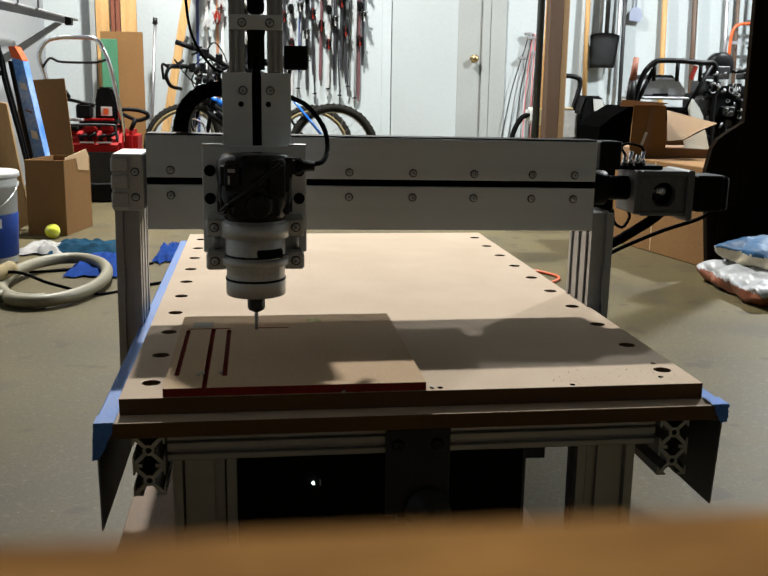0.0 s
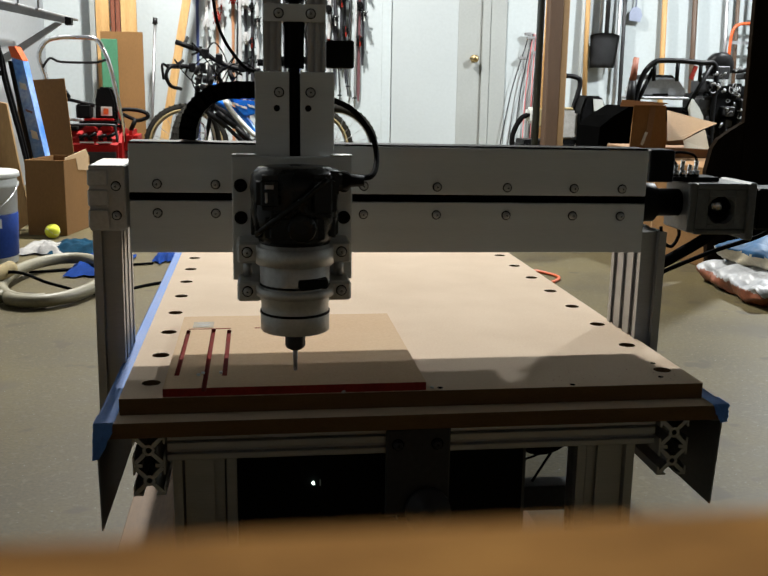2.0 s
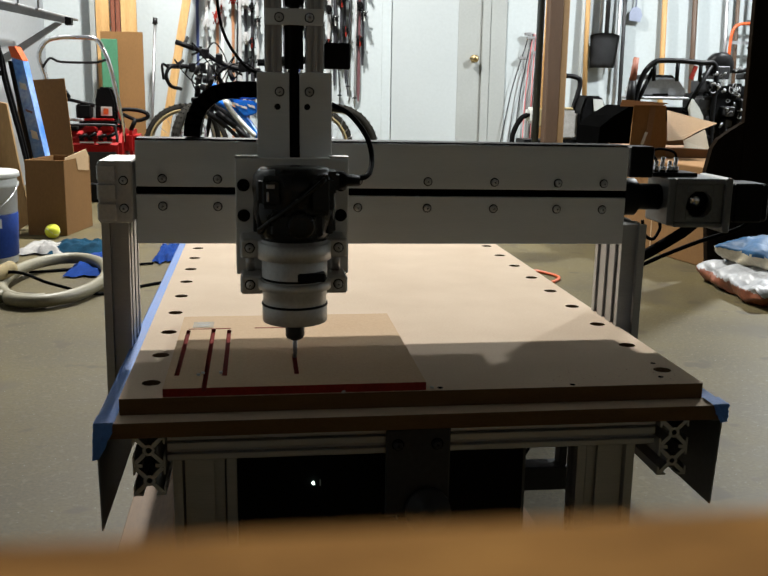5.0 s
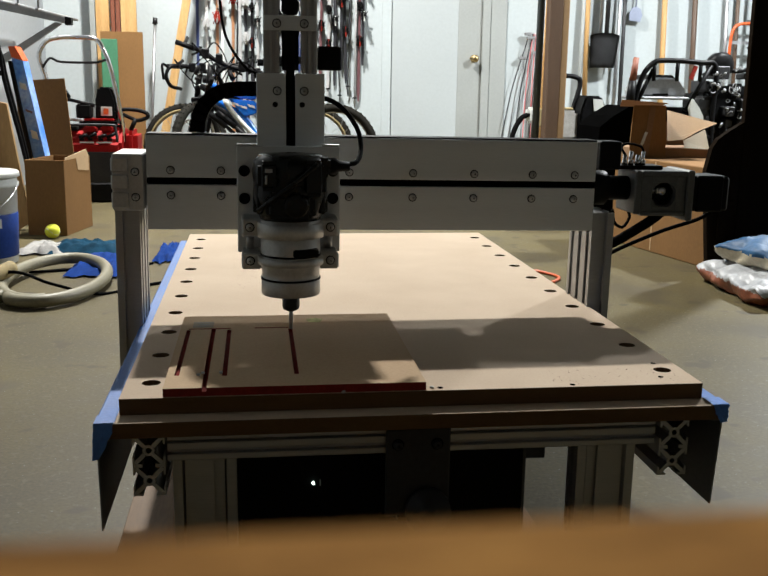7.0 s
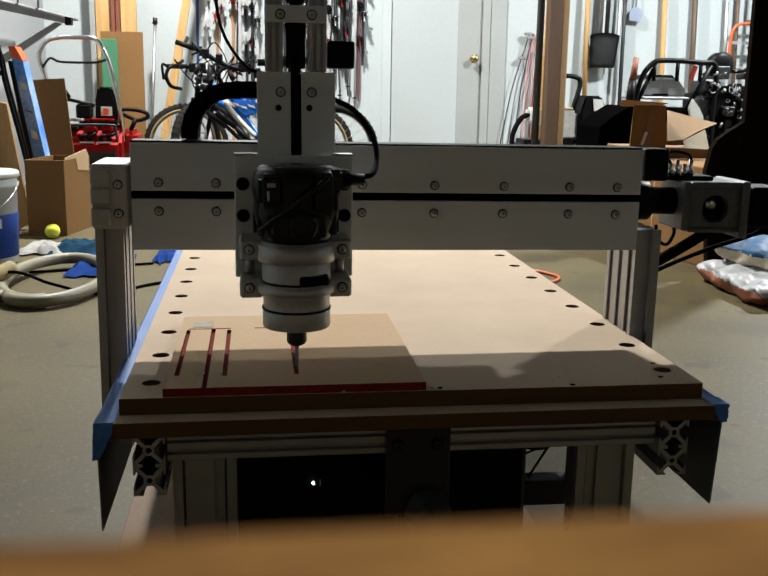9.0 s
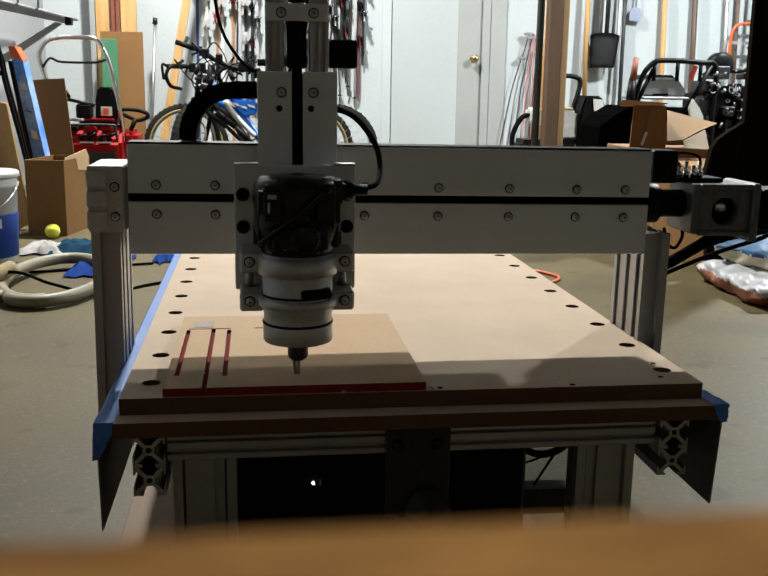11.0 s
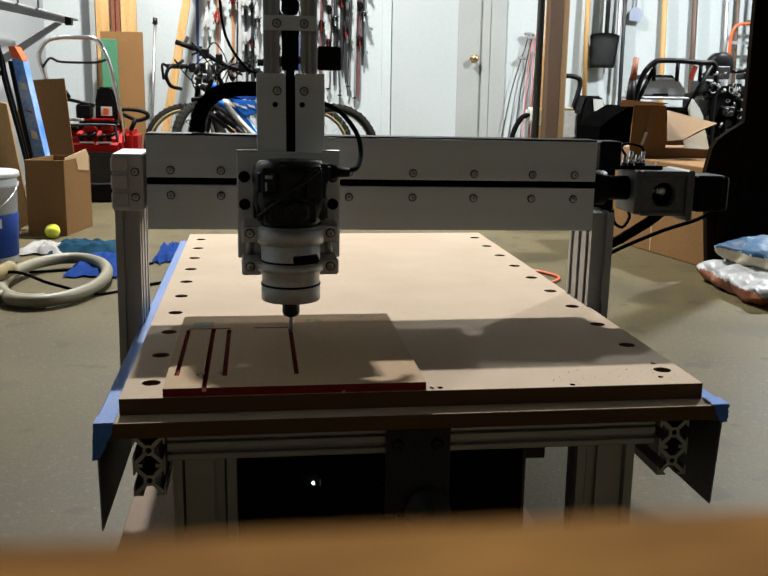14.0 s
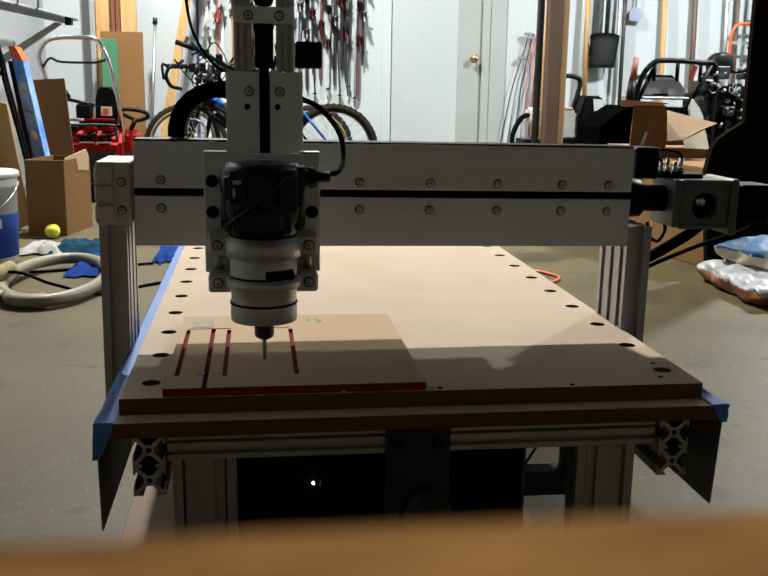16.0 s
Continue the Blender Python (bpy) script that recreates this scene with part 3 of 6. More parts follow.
        box(bm, x0, x1, -0.050, -0.022, 0.7280, 1.00)
    part("column_bar", bm, ALU, column, "slotted aluminium column bars")
    bm = bmesh.new()
    cyl(bm, (0, -0.045, 0.50), (0, -0.045, 1.0), 0.0065)
    lathe(bm, (0, -0.045, 0.732), [(0.0125, 0), (0.0125, 0.05), (0.0135, 0.052), (0.0135, 0.064)], 18)
    lathe(bm, (0, -0.045, 0.812), [(0.0105, 0), (0.0125, 0.006), (0.0125, 0.04)], 18)
    part("column_screw", bm, BLACK, column, "black vertical lead screw")
    helper_box("top_plate", column, PLATE, -0.039, 0.039, -0.064, -0.018, 0.789, 0.810, 0.001, "aluminium bearing plate")
    for x in (-0.020, 0.020):
        bolt(column, x, -0.064, 0.7985)
        bolt(column, x, -0.058, 0.702)
        bm = bmesh.new()
        cyl(bm, (x - 0.003, -0.0585, 0.682), (x - 0.003, -0.0575, 0.682), 0.0042, seg=12)
        part("plate_hole", bm, BLACK, column)
    helper_box("limit_box", column, BLACK, 0.0415, 0.077, -0.045, -0.012, 0.733, 0.768, 0.002, "black limit switch box")
    chain = new("drag_chain")
    chain.parent = m
    MOVERS["chain"] = chain
    chain["label"] = "black plastic cable chain in an arch"
    way = [Vector((p[0], 0, p[1])) for p in [(-0.020, 0.704), (-0.034, 0.704), (-0.048, 0.704), (-0.062, 0.704), (-0.078, 0.704), (-0.094, 0.704), (-0.110, 0.7025), (-0.125, 0.6985), (-0.138, 0.691), (-0.149, 0.680), (-0.156, 0.667), (-0.160, 0.653), (-0.161, 0.640)]]
    for a, b in zip(way, way[1:]):
        d = (b - a).normalized()
        n = Vector((-d.z, 0, d.x)) * 0.0115
        e = d * 0.0022
        bm = bmesh.new()
        prism(bm, [(q.x, q.z) for q in (a - e - n, b + e - n * 0.94, b + e + n * 0.94, a - e + n)], 0.0, 0.066)
        part("chain_link", bm, RUBBER, chain)
    bm = bmesh.new()
    pipe(bm, [(-0.105, 0.0, 0.86), (-0.10, 0.0, 0.80), (-0.088, 0.0, 0.765), (-0.065, -0.02, 0.735), (-0.046, -0.02, 0.726)], 0.0022, 6)
    part("loose_wire", bm, RUBBER, column)
    # the spindle carriage
    bm = bmesh.new()
    box(bm, -0.0765, 0.0765, -0.083, -0.0685, 0.464, 0.622, 0.0012)
    carriage = part("spindle_carriage", bm, PLATE, m, "grey aluminium sliding tool plate")
    MOVERS["carriage"] = carriage
    for x0, x1 in ((-0.0765, -0.046), (0.050, 0.0765)):
        helper_box("top_lip", carriage, CAST, x0, x1, -0.082, -0.0600, 0.6222, 0.6246, 0.0005)
    for x in (-0.0655, 0.0655):
        for z in (0.586, 0.545):
            bm = bmesh.new()
            lathe(bm, (x, -0.0832, z), [(0.0085, 0), (0.0085, -0.003), (0.006, -0.004), (0.0045, -0.004), (0.004, -0.001)], 16, "Y")
            part("carriage_screw", bm, BLACK, carriage)
    c0 = (0, -0.149, 0)
    bm = bmesh.new()
    lathe(bm, c0, [(0.020, 0.617), (0.044, 0.615), (0.052, 0.606), (0.054, 0.590), (0.052, 0.575), (0.053, 0.560), (0.050, 0.545), (0.046, 0.532), (0.043, 0.524)], 32)
    for k in range(14):
        a = 2 * math.pi * k / 14
        x, y = 0.049 * math.cos(a), -0.149 + 0.049 * math.sin(a)
        box(bm, x - 0.004, x + 0.004, y - 0.004, y + 0.004, 0.533, 0.556 + 0.010 * (k % 3), 0.0015)
    for x0, x1, z0, z1, y in ((-0.046, -0.014, 0.568, 0.609, -0.2035), (0.014, 0.047, 0.560, 0.610, -0.2040), (-0.036, 0.030, 0.530, 0.566, -0.2060), (-0.012, 0.012, 0.570, 0.606, -0.2015)):
        box(bm, x0, x1, y, -0.160, z0, z1, 0.007, seg=3)
    lathe(bm, (0.006, -0.203, 0.549), [(0.017, 0), (0.017, -0.007), (0.014, -0.009), (0.006, -0.009)], 20, "Y")
    pipe(bm, [(-0.046, -0.19, 0.540), (-0.020, -0.208, 0.562), (0.010, -0.212, 0.585), (0.036, -0.205, 0.606)], 0.0035, 8, 4)
    box(bm, 0.030, 0.056, -0.175, -0.125, 0.585, 0.612, 0.004, seg=2)
    part("router_body", bm, GLOSSBLACK, carriage, "black plastic router motor housing")
    bm = bmesh.new()
    box(bm, -0.036, -0.026, -0.2050, -0.2034, 0.594, 0.599, 0.0005)
    box(bm, -0.036, -0.033, -0.2050, -0.2034, 0.578, 0.590, 0.0005)
    part("housing_mark", bm, STEEL, carriage)
    bm = bmesh.new()
    lathe(bm, c0, [(0.0415, 0.415), (0.0425, 0.4165), (0.0425, 0.436), (0.0415, 0.438), (0.0415, 0.450), (0.0425, 0.452), (0.0425, 0.526)], 40)
    part("motor_case", bm, CAST, carriage, "silver metal motor case")
    bm = bmesh.new()
    for z0, z1 in ((0.496, 0.522), (0.448, 0.472)):
        for s in (-1, 1):
            x0, x1 = sorted((s * 0.041, s * 0.0705))
            box(bm, x0, x1, -0.140, -0.0835, z0, z1, 0.003)
    for z0, z1 in ((0.498, 0.520), (0.4585, 0.470)):
        lathe(bm, c0, [(0.043, z0), (0.0475, z0 + 0.001), (0.0475, z1 - 0.001), (0.043, z1)], 40)
    box(bm, -0.0705, 0.0705, -0.118, -0.0835, 0.4475, 0.4535, 0.001)
    part("clamp_mount", bm, CAST, carriage, "machined aluminium clamp mount")
    for s in (-1, 1):
        for z in (0.510, 0.461):
            bolt(carriage, s * 0.058, -0.140, z, 0.0055)
        bm = bmesh.new()
        cyl(bm, (s * 0.058, -0.1, 0.473), (s * 0.058, -0.1, 0.495), 0.006)
        part("clamp_post", bm, STEEL, carriage)
    for za, zb in ((0.4370, 0.4400), (0.4715, 0.4745)):
        bm = bmesh.new()
        lathe(bm, c0, [(0.0428, za), (0.0432, za + 0.0005), (0.0432, zb - 0.0005), (0.0428, zb)], 40)
        part("seal_ring", bm, BLACK, carriage, "dark rubber ring")
    bm = bmesh.new()
    box(bm, 0.002, 0.038, -0.1935, -0.170, 0.474, 0.485, 0.002)
    part("vent_slot", bm, BLACK, carriage)
    bm = bmesh.new()
    lathe(bm, c0, [(0.010, 0.4148), (0.010, 0.410), (0.0125, 0.408), (0.0125, 0.394), (0.0105, 0.390), (0.006, 0.388)], 6)
    part("collet_nut", bm, DARKMETAL, carriage, "black collet nut")
    bm = bmesh.new()
    lathe(bm, c0, [(0.0030, 0.389), (0.0030, 0.375), (0.0026, 0.374), (0.0026, 0.3615), (0.0008, 0.3605)], 12)
    part("cutter", bm, STEEL, carriage, "slim steel cutter")
    bm = bmesh.new()
    pipe(bm, [(0.052, -0.045, 0.694), (0.080, -0.05, 0.680), (0.103, -0.06, 0.650), (0.108, -0.08, 0.622), (0.098, -0.12, 0.603), (0.078, -0.135, 0.600)], 0.0036, 10)
    part("power_cable", bm, RUBBER, carriage, "black power cable")
    bm = bmesh.new()
    lathe(bm, (0.045, -0.14, 0.598), [(0.012, 0), (0.012, 0.02), (0.008, 0.024), (0.007, 0.04)], 14, "X")
    part("cable_boot", bm, BLACK, carriage)
    return m


# ---------------------------------------------------------------- stock and its grooves
GROOVES = ((0.0315, -0.007, 0.214), (0.0670, -0.0600, 0.220), (0.0895, -0.012, 0.212), (0.1780, -0.012, 0.213))
SEGMENTS = 12


def stock():
    t = thing("engraving_blank", 0.019, -0.058, BED, "tan board with red core and cut grooves on the bed", "board")
    t.location = (0, 0, 0)
    z0, z1, z2 = BED + 0.0003, BED + 0.0060, BED + 0.0105
    bm = bmesh.new()
    box(bm, 0.0192, 0.3330, -0.0580, 0.2980, z0, z1, mat=1)
    w = 0.0030
    xs = [0.0192] + [v for g in GROOVES for v in (g[0] - w, g[0] + w)] + [0.3330]
    for i, (a, b) in enumerate(zip(xs, xs[1:])):
        spans = [(-0.0580, 0.2980)]
        if i % 2:
            g = GROOVES[i // 2]
            spans = [(p, q) for p, q in ((-0.0580, g[1]), (g[2], 0.2980)) if q > p]
        for p, q in spans:
            for f in box(bm, a, b, p, q, z1, z2):
                f.normal_update()
                f.material_index = 0 if f.normal.z > 0.5 else 1
    part("blank", bm, [STOCK, CORE], t)
    # the face over the last groove, cut away piece by piece
    gx, y0, y1 = GROOVES[3]
    step = (y1 - y0) / SEGMENTS
    bm = bmesh.new()
    box(bm, -w, w, -step / 2, step / 2, -0.004, 0)
    first = part("face_strip", bm, STOCK, t, at=pose(gx, y0 + step / 2, z2))
    strips = [first]
    for k in range(1, SEGMENTS):
        o = new("face_strip", first.data)
        o.parent = t
        o.matrix_basis = pose(gx, y0 + (k + 0.5) * step, z2)
        strips.append(o)
    MOVERS["strips"] = strips
    for x0, x1 in ((0.031, 0.092), (0.126, 0.176)):
        bm = bmesh.new()
        n = 16
        for k in range(n):
            a = x0 + (x1 - x0) * k / n
            o = 0.0008 * noise.noise(Vector((a * 90, 0, 0)))
            box(bm, a, a + (x1 - x0) / n, 0.2185 + o, 0.2215 + o, z2, z2 + 0.0004)
        part("scratch", bm, CORE, t, "dark scratch mark")


# ---------------------------------------------------------------- motion
def motions():
    # seconds, gantry, spindle across, spindle height
    path = [(0.0, 0.3600, 0.1335, 0), (0.5, 0.3095, 0.1450, 0), (1.0, 0.2575, 0.1572, 0), (1.5, 0.2050, 0.1695, 0), (2.0, 0.1520, 0.1815, 0),
            (2.12, 0.1400, 0.1840, 0), (2.3, 0.1395, 0.1842, -0.0020), (2.5, 0.1400, 0.1842, -0.0045), (2.75, 0.1470, 0.1842, -0.0066), (3.0, 0.1540, 0.1842, -0.0078),
            (3.5, 0.1668, 0.1842, -0.0076), (3.6, 0.1672, 0.1842, -0.0074), (3.88, 0.1396, 0.1842, -0.0070), (4.2, 0.1396, 0.1842, -0.0072), (4.3, 0.1490, 0.1842, -0.0072),
            (5.25, 0.2500, 0.1840, -0.0072), (6.2, 0.3510, 0.1838, -0.0070), (6.3, 0.3600, 0.1837, -0.0070), (6.6, 0.3600, 0.1837, -0.0068), (6.85, 0.3602, 0.1837, -0.0005),
            (7.0, 0.3602, 0.1837, 0), (7.25, 0.3600, 0.1838, 0), (7.5, 0.3350, 0.1838, 0), (8.0, 0.2835, 0.1840, 0), (8.5, 0.2275, 0.1840, 0), (9.0, 0.1710, 0.1841, 0),
            (9.28, 0.1400, 0.1842, -0.0002), (9.5, 0.1396, 0.1842, -0.0040), (10.0, 0.1530, 0.1842, -0.0085), (10.6, 0.1670, 0.1842, -0.0098), (10.9, 0.1400, 0.1843, -0.0100),
            (11.4, 0.1396, 0.1845, -0.0100), (11.5, 0.1445, 0.1845, -0.0100), (12.0, 0.1895, 0.1844, -0.0097), (12.5, 0.2410, 0.1842, -0.0097), (13.0, 0.2925, 0.1840, -0.0095),
            (13.5, 0.3430, 0.1837, -0.0092), (13.68, 0.3600, 0.1837, -0.0090), (14.05, 0.3602, 0.1837, -0.0085), (14.3, 0.3600, 0.1836, -0.0003), (14.45, 0.3595, 0.1834, 0),
            (14.55, 0.3530, 0.1815, 0), (15.0, 0.3100, 0.1705, 0), (15.5, 0.2580, 0.1570, 0), (16.0, 0.2055, 0.1437, 0)]
    shift = -0.0045
    walk(MOVERS["gantry"], [(t, pose(-0.0046, y, 0.0003, 0, 0.48, 0)) for t, y, x, z in path])
    walk(MOVERS["column"], [(t, pose(x, y, 0)) for t, y, x, z in path])
    walk(MOVERS["carriage"], [(t, pose(x + shift, y, z)) for t, y, x, z in path])
    walk(MOVERS["chain"], [(t, pose(0.5 * x + 0.1114, y, 0)) for t, y, x, z in path])
    # face strips fall as the cutter passes
    n = len(MOVERS["strips"])
    for k, o in enumerate(MOVERS["strips"]):
        at = o.matrix_basis.translation.copy()
        t = 4.15 + 2.1 * k / (n - 1)
        if k < 2:
            t = 2.6 + 0.5 * k
        low = at.z - 0.0062
        walk(o, [(0.0, pose(*at)), (t - 0.15, pose(*at)), (t, pose(at.x, at.y, low)), (16.0, pose(at.x, at.y, low))])


# ---------------------------------------------------------------- under and before the machine
def swarf():
    t = thing("paper_label", 0, 0, 0, "small pale paper label stuck on the board", "label")
    z = BED + 0.0106
    helper_box("paper", t, RAGCARD, 0.036, 0.066, 0.228, 0.262, z, z + 0.0003, 0)
    for k in range(3):
        helper_box("print_bar", t, TRIM, 0.041 + 0.004 * (k % 2), 0.060, 0.234 + 0.009 * k, 0.237 + 0.009 * k, z + 0.0004, z + 0.0006, 0)
    rng = random.Random(3)
    for x, y in ((0.0615, -0.002), (0.0840, -0.002), (0.0560, -0.010), (0.2300, -0.060), (0.34, -0.052)):
        bm = bmesh.new()
        for k in range(5):
            a, b, s = x + 0.003 * rng.random(), y + 0.003 * rng.random(), 0.0008 + 0.0008 * rng.random()
            z = BED + (0.0105 if 0.02 < x < 0.33 and y > -0.057 else 0.0)
            box(bm, a - s, a + s, b - s, b + s, z, z + 1.6 * s)
        tagged(part("wood_chip", bm, WHITE), "small pale curl of wood chips on the board", "wood chips", "wood chips on the bed")
    bm = bmesh.new()
    for k in range(320):
        u, v = rng.random(), rng.random()
        x, y = (0.08 + 0.16 * u, 0.55 + 0.4 * v) if k < 260 else (0.50 + 0.17 * u, -0.05 + 0.06 * v)
        s = 0.00025 + 0.00035 * rng.random()
        box(bm, x - s, x + s, y - s, y + s, BED, BED + s)
    tagged(part("sawdust", bm, REDDUST), "fine reddish sawdust scattered on the bed", "sawdust", kind="stuff")
    for x, y in ((0.352, -0.050), (0.520, -0.052), (0.66, 0.03), (0.645, -0.03)):
        bm = bmesh.new()
        lathe(bm, (x, y, BED - 0.0002), [(0.0035, 0), (0.0035, 0.0006), (0.001, 0.0007)], 10)
        tagged(part("bed_screw_hole", bm, BINBLACK), "small dark screw hole in the bed", "hole", "screw holes in the bed")


def bed_smear():
    bm = bmesh.new()
    rim = []
    for k in range(20):
        a = 2 * math.pi * k / 20
        r = 1 + 0.35 * noise.noise(Vector((math.cos(a) * 1.7, math.sin(a) * 1.7, 3)))
        rim.append((0.216 + 0.0125 * r * math.cos(a), 0.262 + 0.012 * r * math.sin(a)))
    prism(bm, rim, BED + 0.01052, BED + 0.0108, "Z")
    tagged(part("dried_smear", bm, SMEAR), "dried yellow-green smear on the board", "stain")


def under_machine():
    t = thing("electronics_case", 0.20, 0.15, 0, "black metal electronics case with a lit green lamp", "case")
    t.location = (0, 0, 0)
    helper_box("case_body", t, BLACK, 0.085, 0.500, 0.06, 0.140, 0.018, 0.268, 0.006)
    bm = bmesh.new()
    lathe(bm, (0.2025, 0.06, 0.184), [(0.0019, 0), (0.0019, -0.003), (0.0012, -0.004)], 8, "Y")
    part("lamp_lens", bm, LED, t, "small glowing green lamp")
    bm = bmesh.new()
    box(bm, 0.2115, 0.2125, 0.0575, 0.06, 0.180, 0.188)
    part("label_bar", bm, WHITE, t)
    bm = bmesh.new()
    box(bm, -0.085, 0.575, -0.10, 0.95, 0.0, 0.017, 0.001)
    tagged(part("base_sheet", bm, PLYBASE), "brown plywood sheet lying under the machine", "plywood sheet")


def bench():
    t = thing("wooden_bench", 0.13, -1.3, 0, "rough brown wooden bench carrying the camera", "bench")
    t.location = (0, 0, 0)
    bm = bmesh.new()
    box(bm, -0.45, 0.75, -1.50, -1.098, 0.652, 0.6890, 0.003, seg=2)
    part("bench_top", bm, BENCHW, t)
    for x in (-0.38, 0.62):
        for y in (-1.46, -1.19):
            helper_box("bench_leg", t, BENCHW, x, x + 0.06, y, y + 0.06, 0, 0.6515, 0.003)


def ceiling_lamps():
    for x, y, z, sx, sy in ((-0.12, 4.60, 4.17, 0.36, 0.26), (3.90, 4.10, 2.87, 0.32, 0.32)):
        t = thing("ceiling_light", x, y, z, "white hanging light fitting with a bright diffuser", "ceiling light", "garage ceiling lights")
        helper_box("housing", t, WHITE, -sx / 2, sx / 2, -sy / 2, sy / 2, 0.03, 0.13, 0.01)
        helper_box("hanger", t, STEEL, -0.01, 0.01, -0.01, 0.01, 0.13, 4.40 - z, 0)
        helper_box("diffuser", t, TUBE, -sx / 2 + 0.02, sx / 2 - 0.02, -sy / 2 + 0.02, sy / 2 - 0.02, 0.005, 0.028, 0.004)


# ---------------------------------------------------------------- west side of the garage
def west_side():
    # steel shelf arm on the wall
    t = thing("wall_shelf", -1.45, 4.5, 1.0, "grey steel wall shelf on an angled bracket", "shelf")
    t.location = (0, 0, 0)
    bm = bmesh.new()
    prism(bm, [(-1.449, 1.17), (-0.905, 1.048), (-0.905, 1.018), (-1.449, 1.125)], 4.48, 4.53)
    part("shelf_arm", bm, GREYSTEEL, t)
    bm = bmesh.new()
    prism(bm, [(-0.905, 1.055), (-0.872, 1.050), (-0.872, 1.012), (-0.905, 1.010)], 4.475, 4.535)
    part("end_cap", bm, BLACK, t, "black plastic end cap")
    bm = bmesh.new()
    prism(bm, [(-0.96, 1.026), (-0.925, 1.018), (-1.449, 0.66), (-1.449, 0.72)], 4.49, 4.52)
    part("brace", bm, GREYSTEEL, t)
    for k in range(4):
        bm = bmesh.new()
        x = -1.35 + 0.105 * k
        z = 1.150 - (x + 1.449) * 0.224 + 0.026
        cyl(bm, (x, 4.40, z), (x, 5.6, z + 0.02), 0.009)
        cyl(bm, (x, 4.44, z), (x + 0.005, 4.44, z + 0.16), 0.006)
        part("rod", bm, GREYSTEEL, t)
    # folded chair frame
    t = thing("folding_chair", -1.0, 3.6, 0, "folded black metal chair leaning on the wall", "chair")
    t.location = (-0.035, 0, 0)
    for off, nm in ((0.0, "back_tube"), (0.05, "seat_tube")):
        bm = bmesh.new()
        pipe(bm, [(-1.16, 3.55 + off, 0.915), (-1.06, 3.55 + off, 0.925), (-1.005, 3.55 + off, 0.88 - off), (-0.985, 3.56 + off, 0.70), (-0.93, 3.58 + off, 0.40), (-0.87, 3.60 + off, 0.012)], 0.009)
        pipe(bm, [(-1.16, 3.55 + off, 0.915 - off), (-1.13, 3.56 + off, 0.70), (-1.07, 3.58 + off, 0.40), (-1.02, 3.60 + off, 0.012)], 0.009)
        part(nm, bm, BLACK, t)
    bm = bmesh.new()
    for z, x in ((0.80, -1.0), (0.74, -0.995)):
        cyl(bm, (x - 0.15, 3.56, z), (x, 3.56, z), 0.012)
    part("back_slat", bm, BLACK, t)
    # printed blue carton
    t = thing("printed_carton", -0.95, 3.8, 0, "long blue printed carton with an orange top, leaning", "carton")
    t.location = (0, 0, 0)
    bm = bmesh.new()
    prism(bm, [(-1.040, 0.815), (-0.988, 0.800), (-0.852, 0.0), (-0.915, 0.0)], 3.80, 3.92)
    part("carton_body", bm, SKYBLUE, t)
    bm = bmesh.new()
    prism(bm, [(-1.052, 0.868), (-1.022, 0.870), (-0.988, 0.802), (-1.040, 0.817)], 3.80, 3.92)
    part("carton_top", bm, ORANGE, t, "orange carton end")
    bm = bmesh.new()
    prism(bm, [(-1.056, 0.80), (-1.042, 0.80), (-0.918, 0.0), (-0.936, 0.0)], 3.79, 3.93)
    part("carton_edge", bm, BLACK, t, "black carton edge")
    for k, (a, b) in enumerate(((0.70, 0.66), (0.57, 0.55), (0.47, 0.42))):
        bm = bmesh.new()
        xa, xb = -0.988 - (a - 0.80) * 0.17, -0.988 - (b - 0.80) * 0.17
        prism(bm, [(xa - 0.040, a), (xa - 0.010, a - 0.01), (xb - 0.012, b), (xb - 0.042, b + 0.01)], 3.797, 3.7995)
        part("print_bar", bm, [WHITE, SKI[4]][k % 2], t, "pale printed bar")
    bm = bmesh.new()
    box(bm, -1.06, -0.80, 4.20, 4.21, 0, 0.78)
    tagged(part("cardboard_sheet", bm, CARD, at=pose(-0.02, 0, 0, 0, -4, 0)), "brown cardboard sheet standing behind the carton", "cardboard")
    bm = bmesh.new()
    prism(bm, [(-1.30, 0.67), (-1.03, 0.60), (-0.955, 0.035), (-1.012, 0.0), (-1.24, 0.0)], 3.60, 3.63)
    tagged(part("plywood_offcut", bm, BOARDW), "golden plywood offcut leaning by the box", "wood board")
    # bucket
    t = thing("plastic_bucket", -0.953, 2.75, 0, "white plastic bucket with a blue label band", "bucket")
    bm = bmesh.new()
    lathe(bm, (0, 0, 0), [(0.132, 0.0), (0.137, 0.004), (0.148, 0.300), (0.155, 0.302), (0.155, 0.318), (0.149, 0.320), (0.149, 0.340)], 40)
    part("bucket_shell", bm, WHITE, t)
    bm = bmesh.new()
    lathe(bm, (0, 0, 0), [(0.1385, 0.03), (0.1405, 0.032), (0.1465, 0.198), (0.1450, 0.200)], 40)
    part("label_band", bm, BLUE, t, "dark blue label band")
    bm = bmesh.new()
    lathe(bm, (0, 0, 0), [(0.156, 0.339), (0.160, 0.342), (0.160, 0.356), (0.153, 0.362), (0.138, 0.358), (0.02, 0.356)], 40)
    part("bucket_lid", bm, WHITE, t)
    bm = bmesh.new()
    pts = [(0.155 * math.cos(a), 0.155 * math.sin(a) - 0.04 * math.sin(-a), 0.310 - 0.11 * abs(math.sin(a))) for a in [-math.pi + math.pi * k / 10 for k in range(11)]]
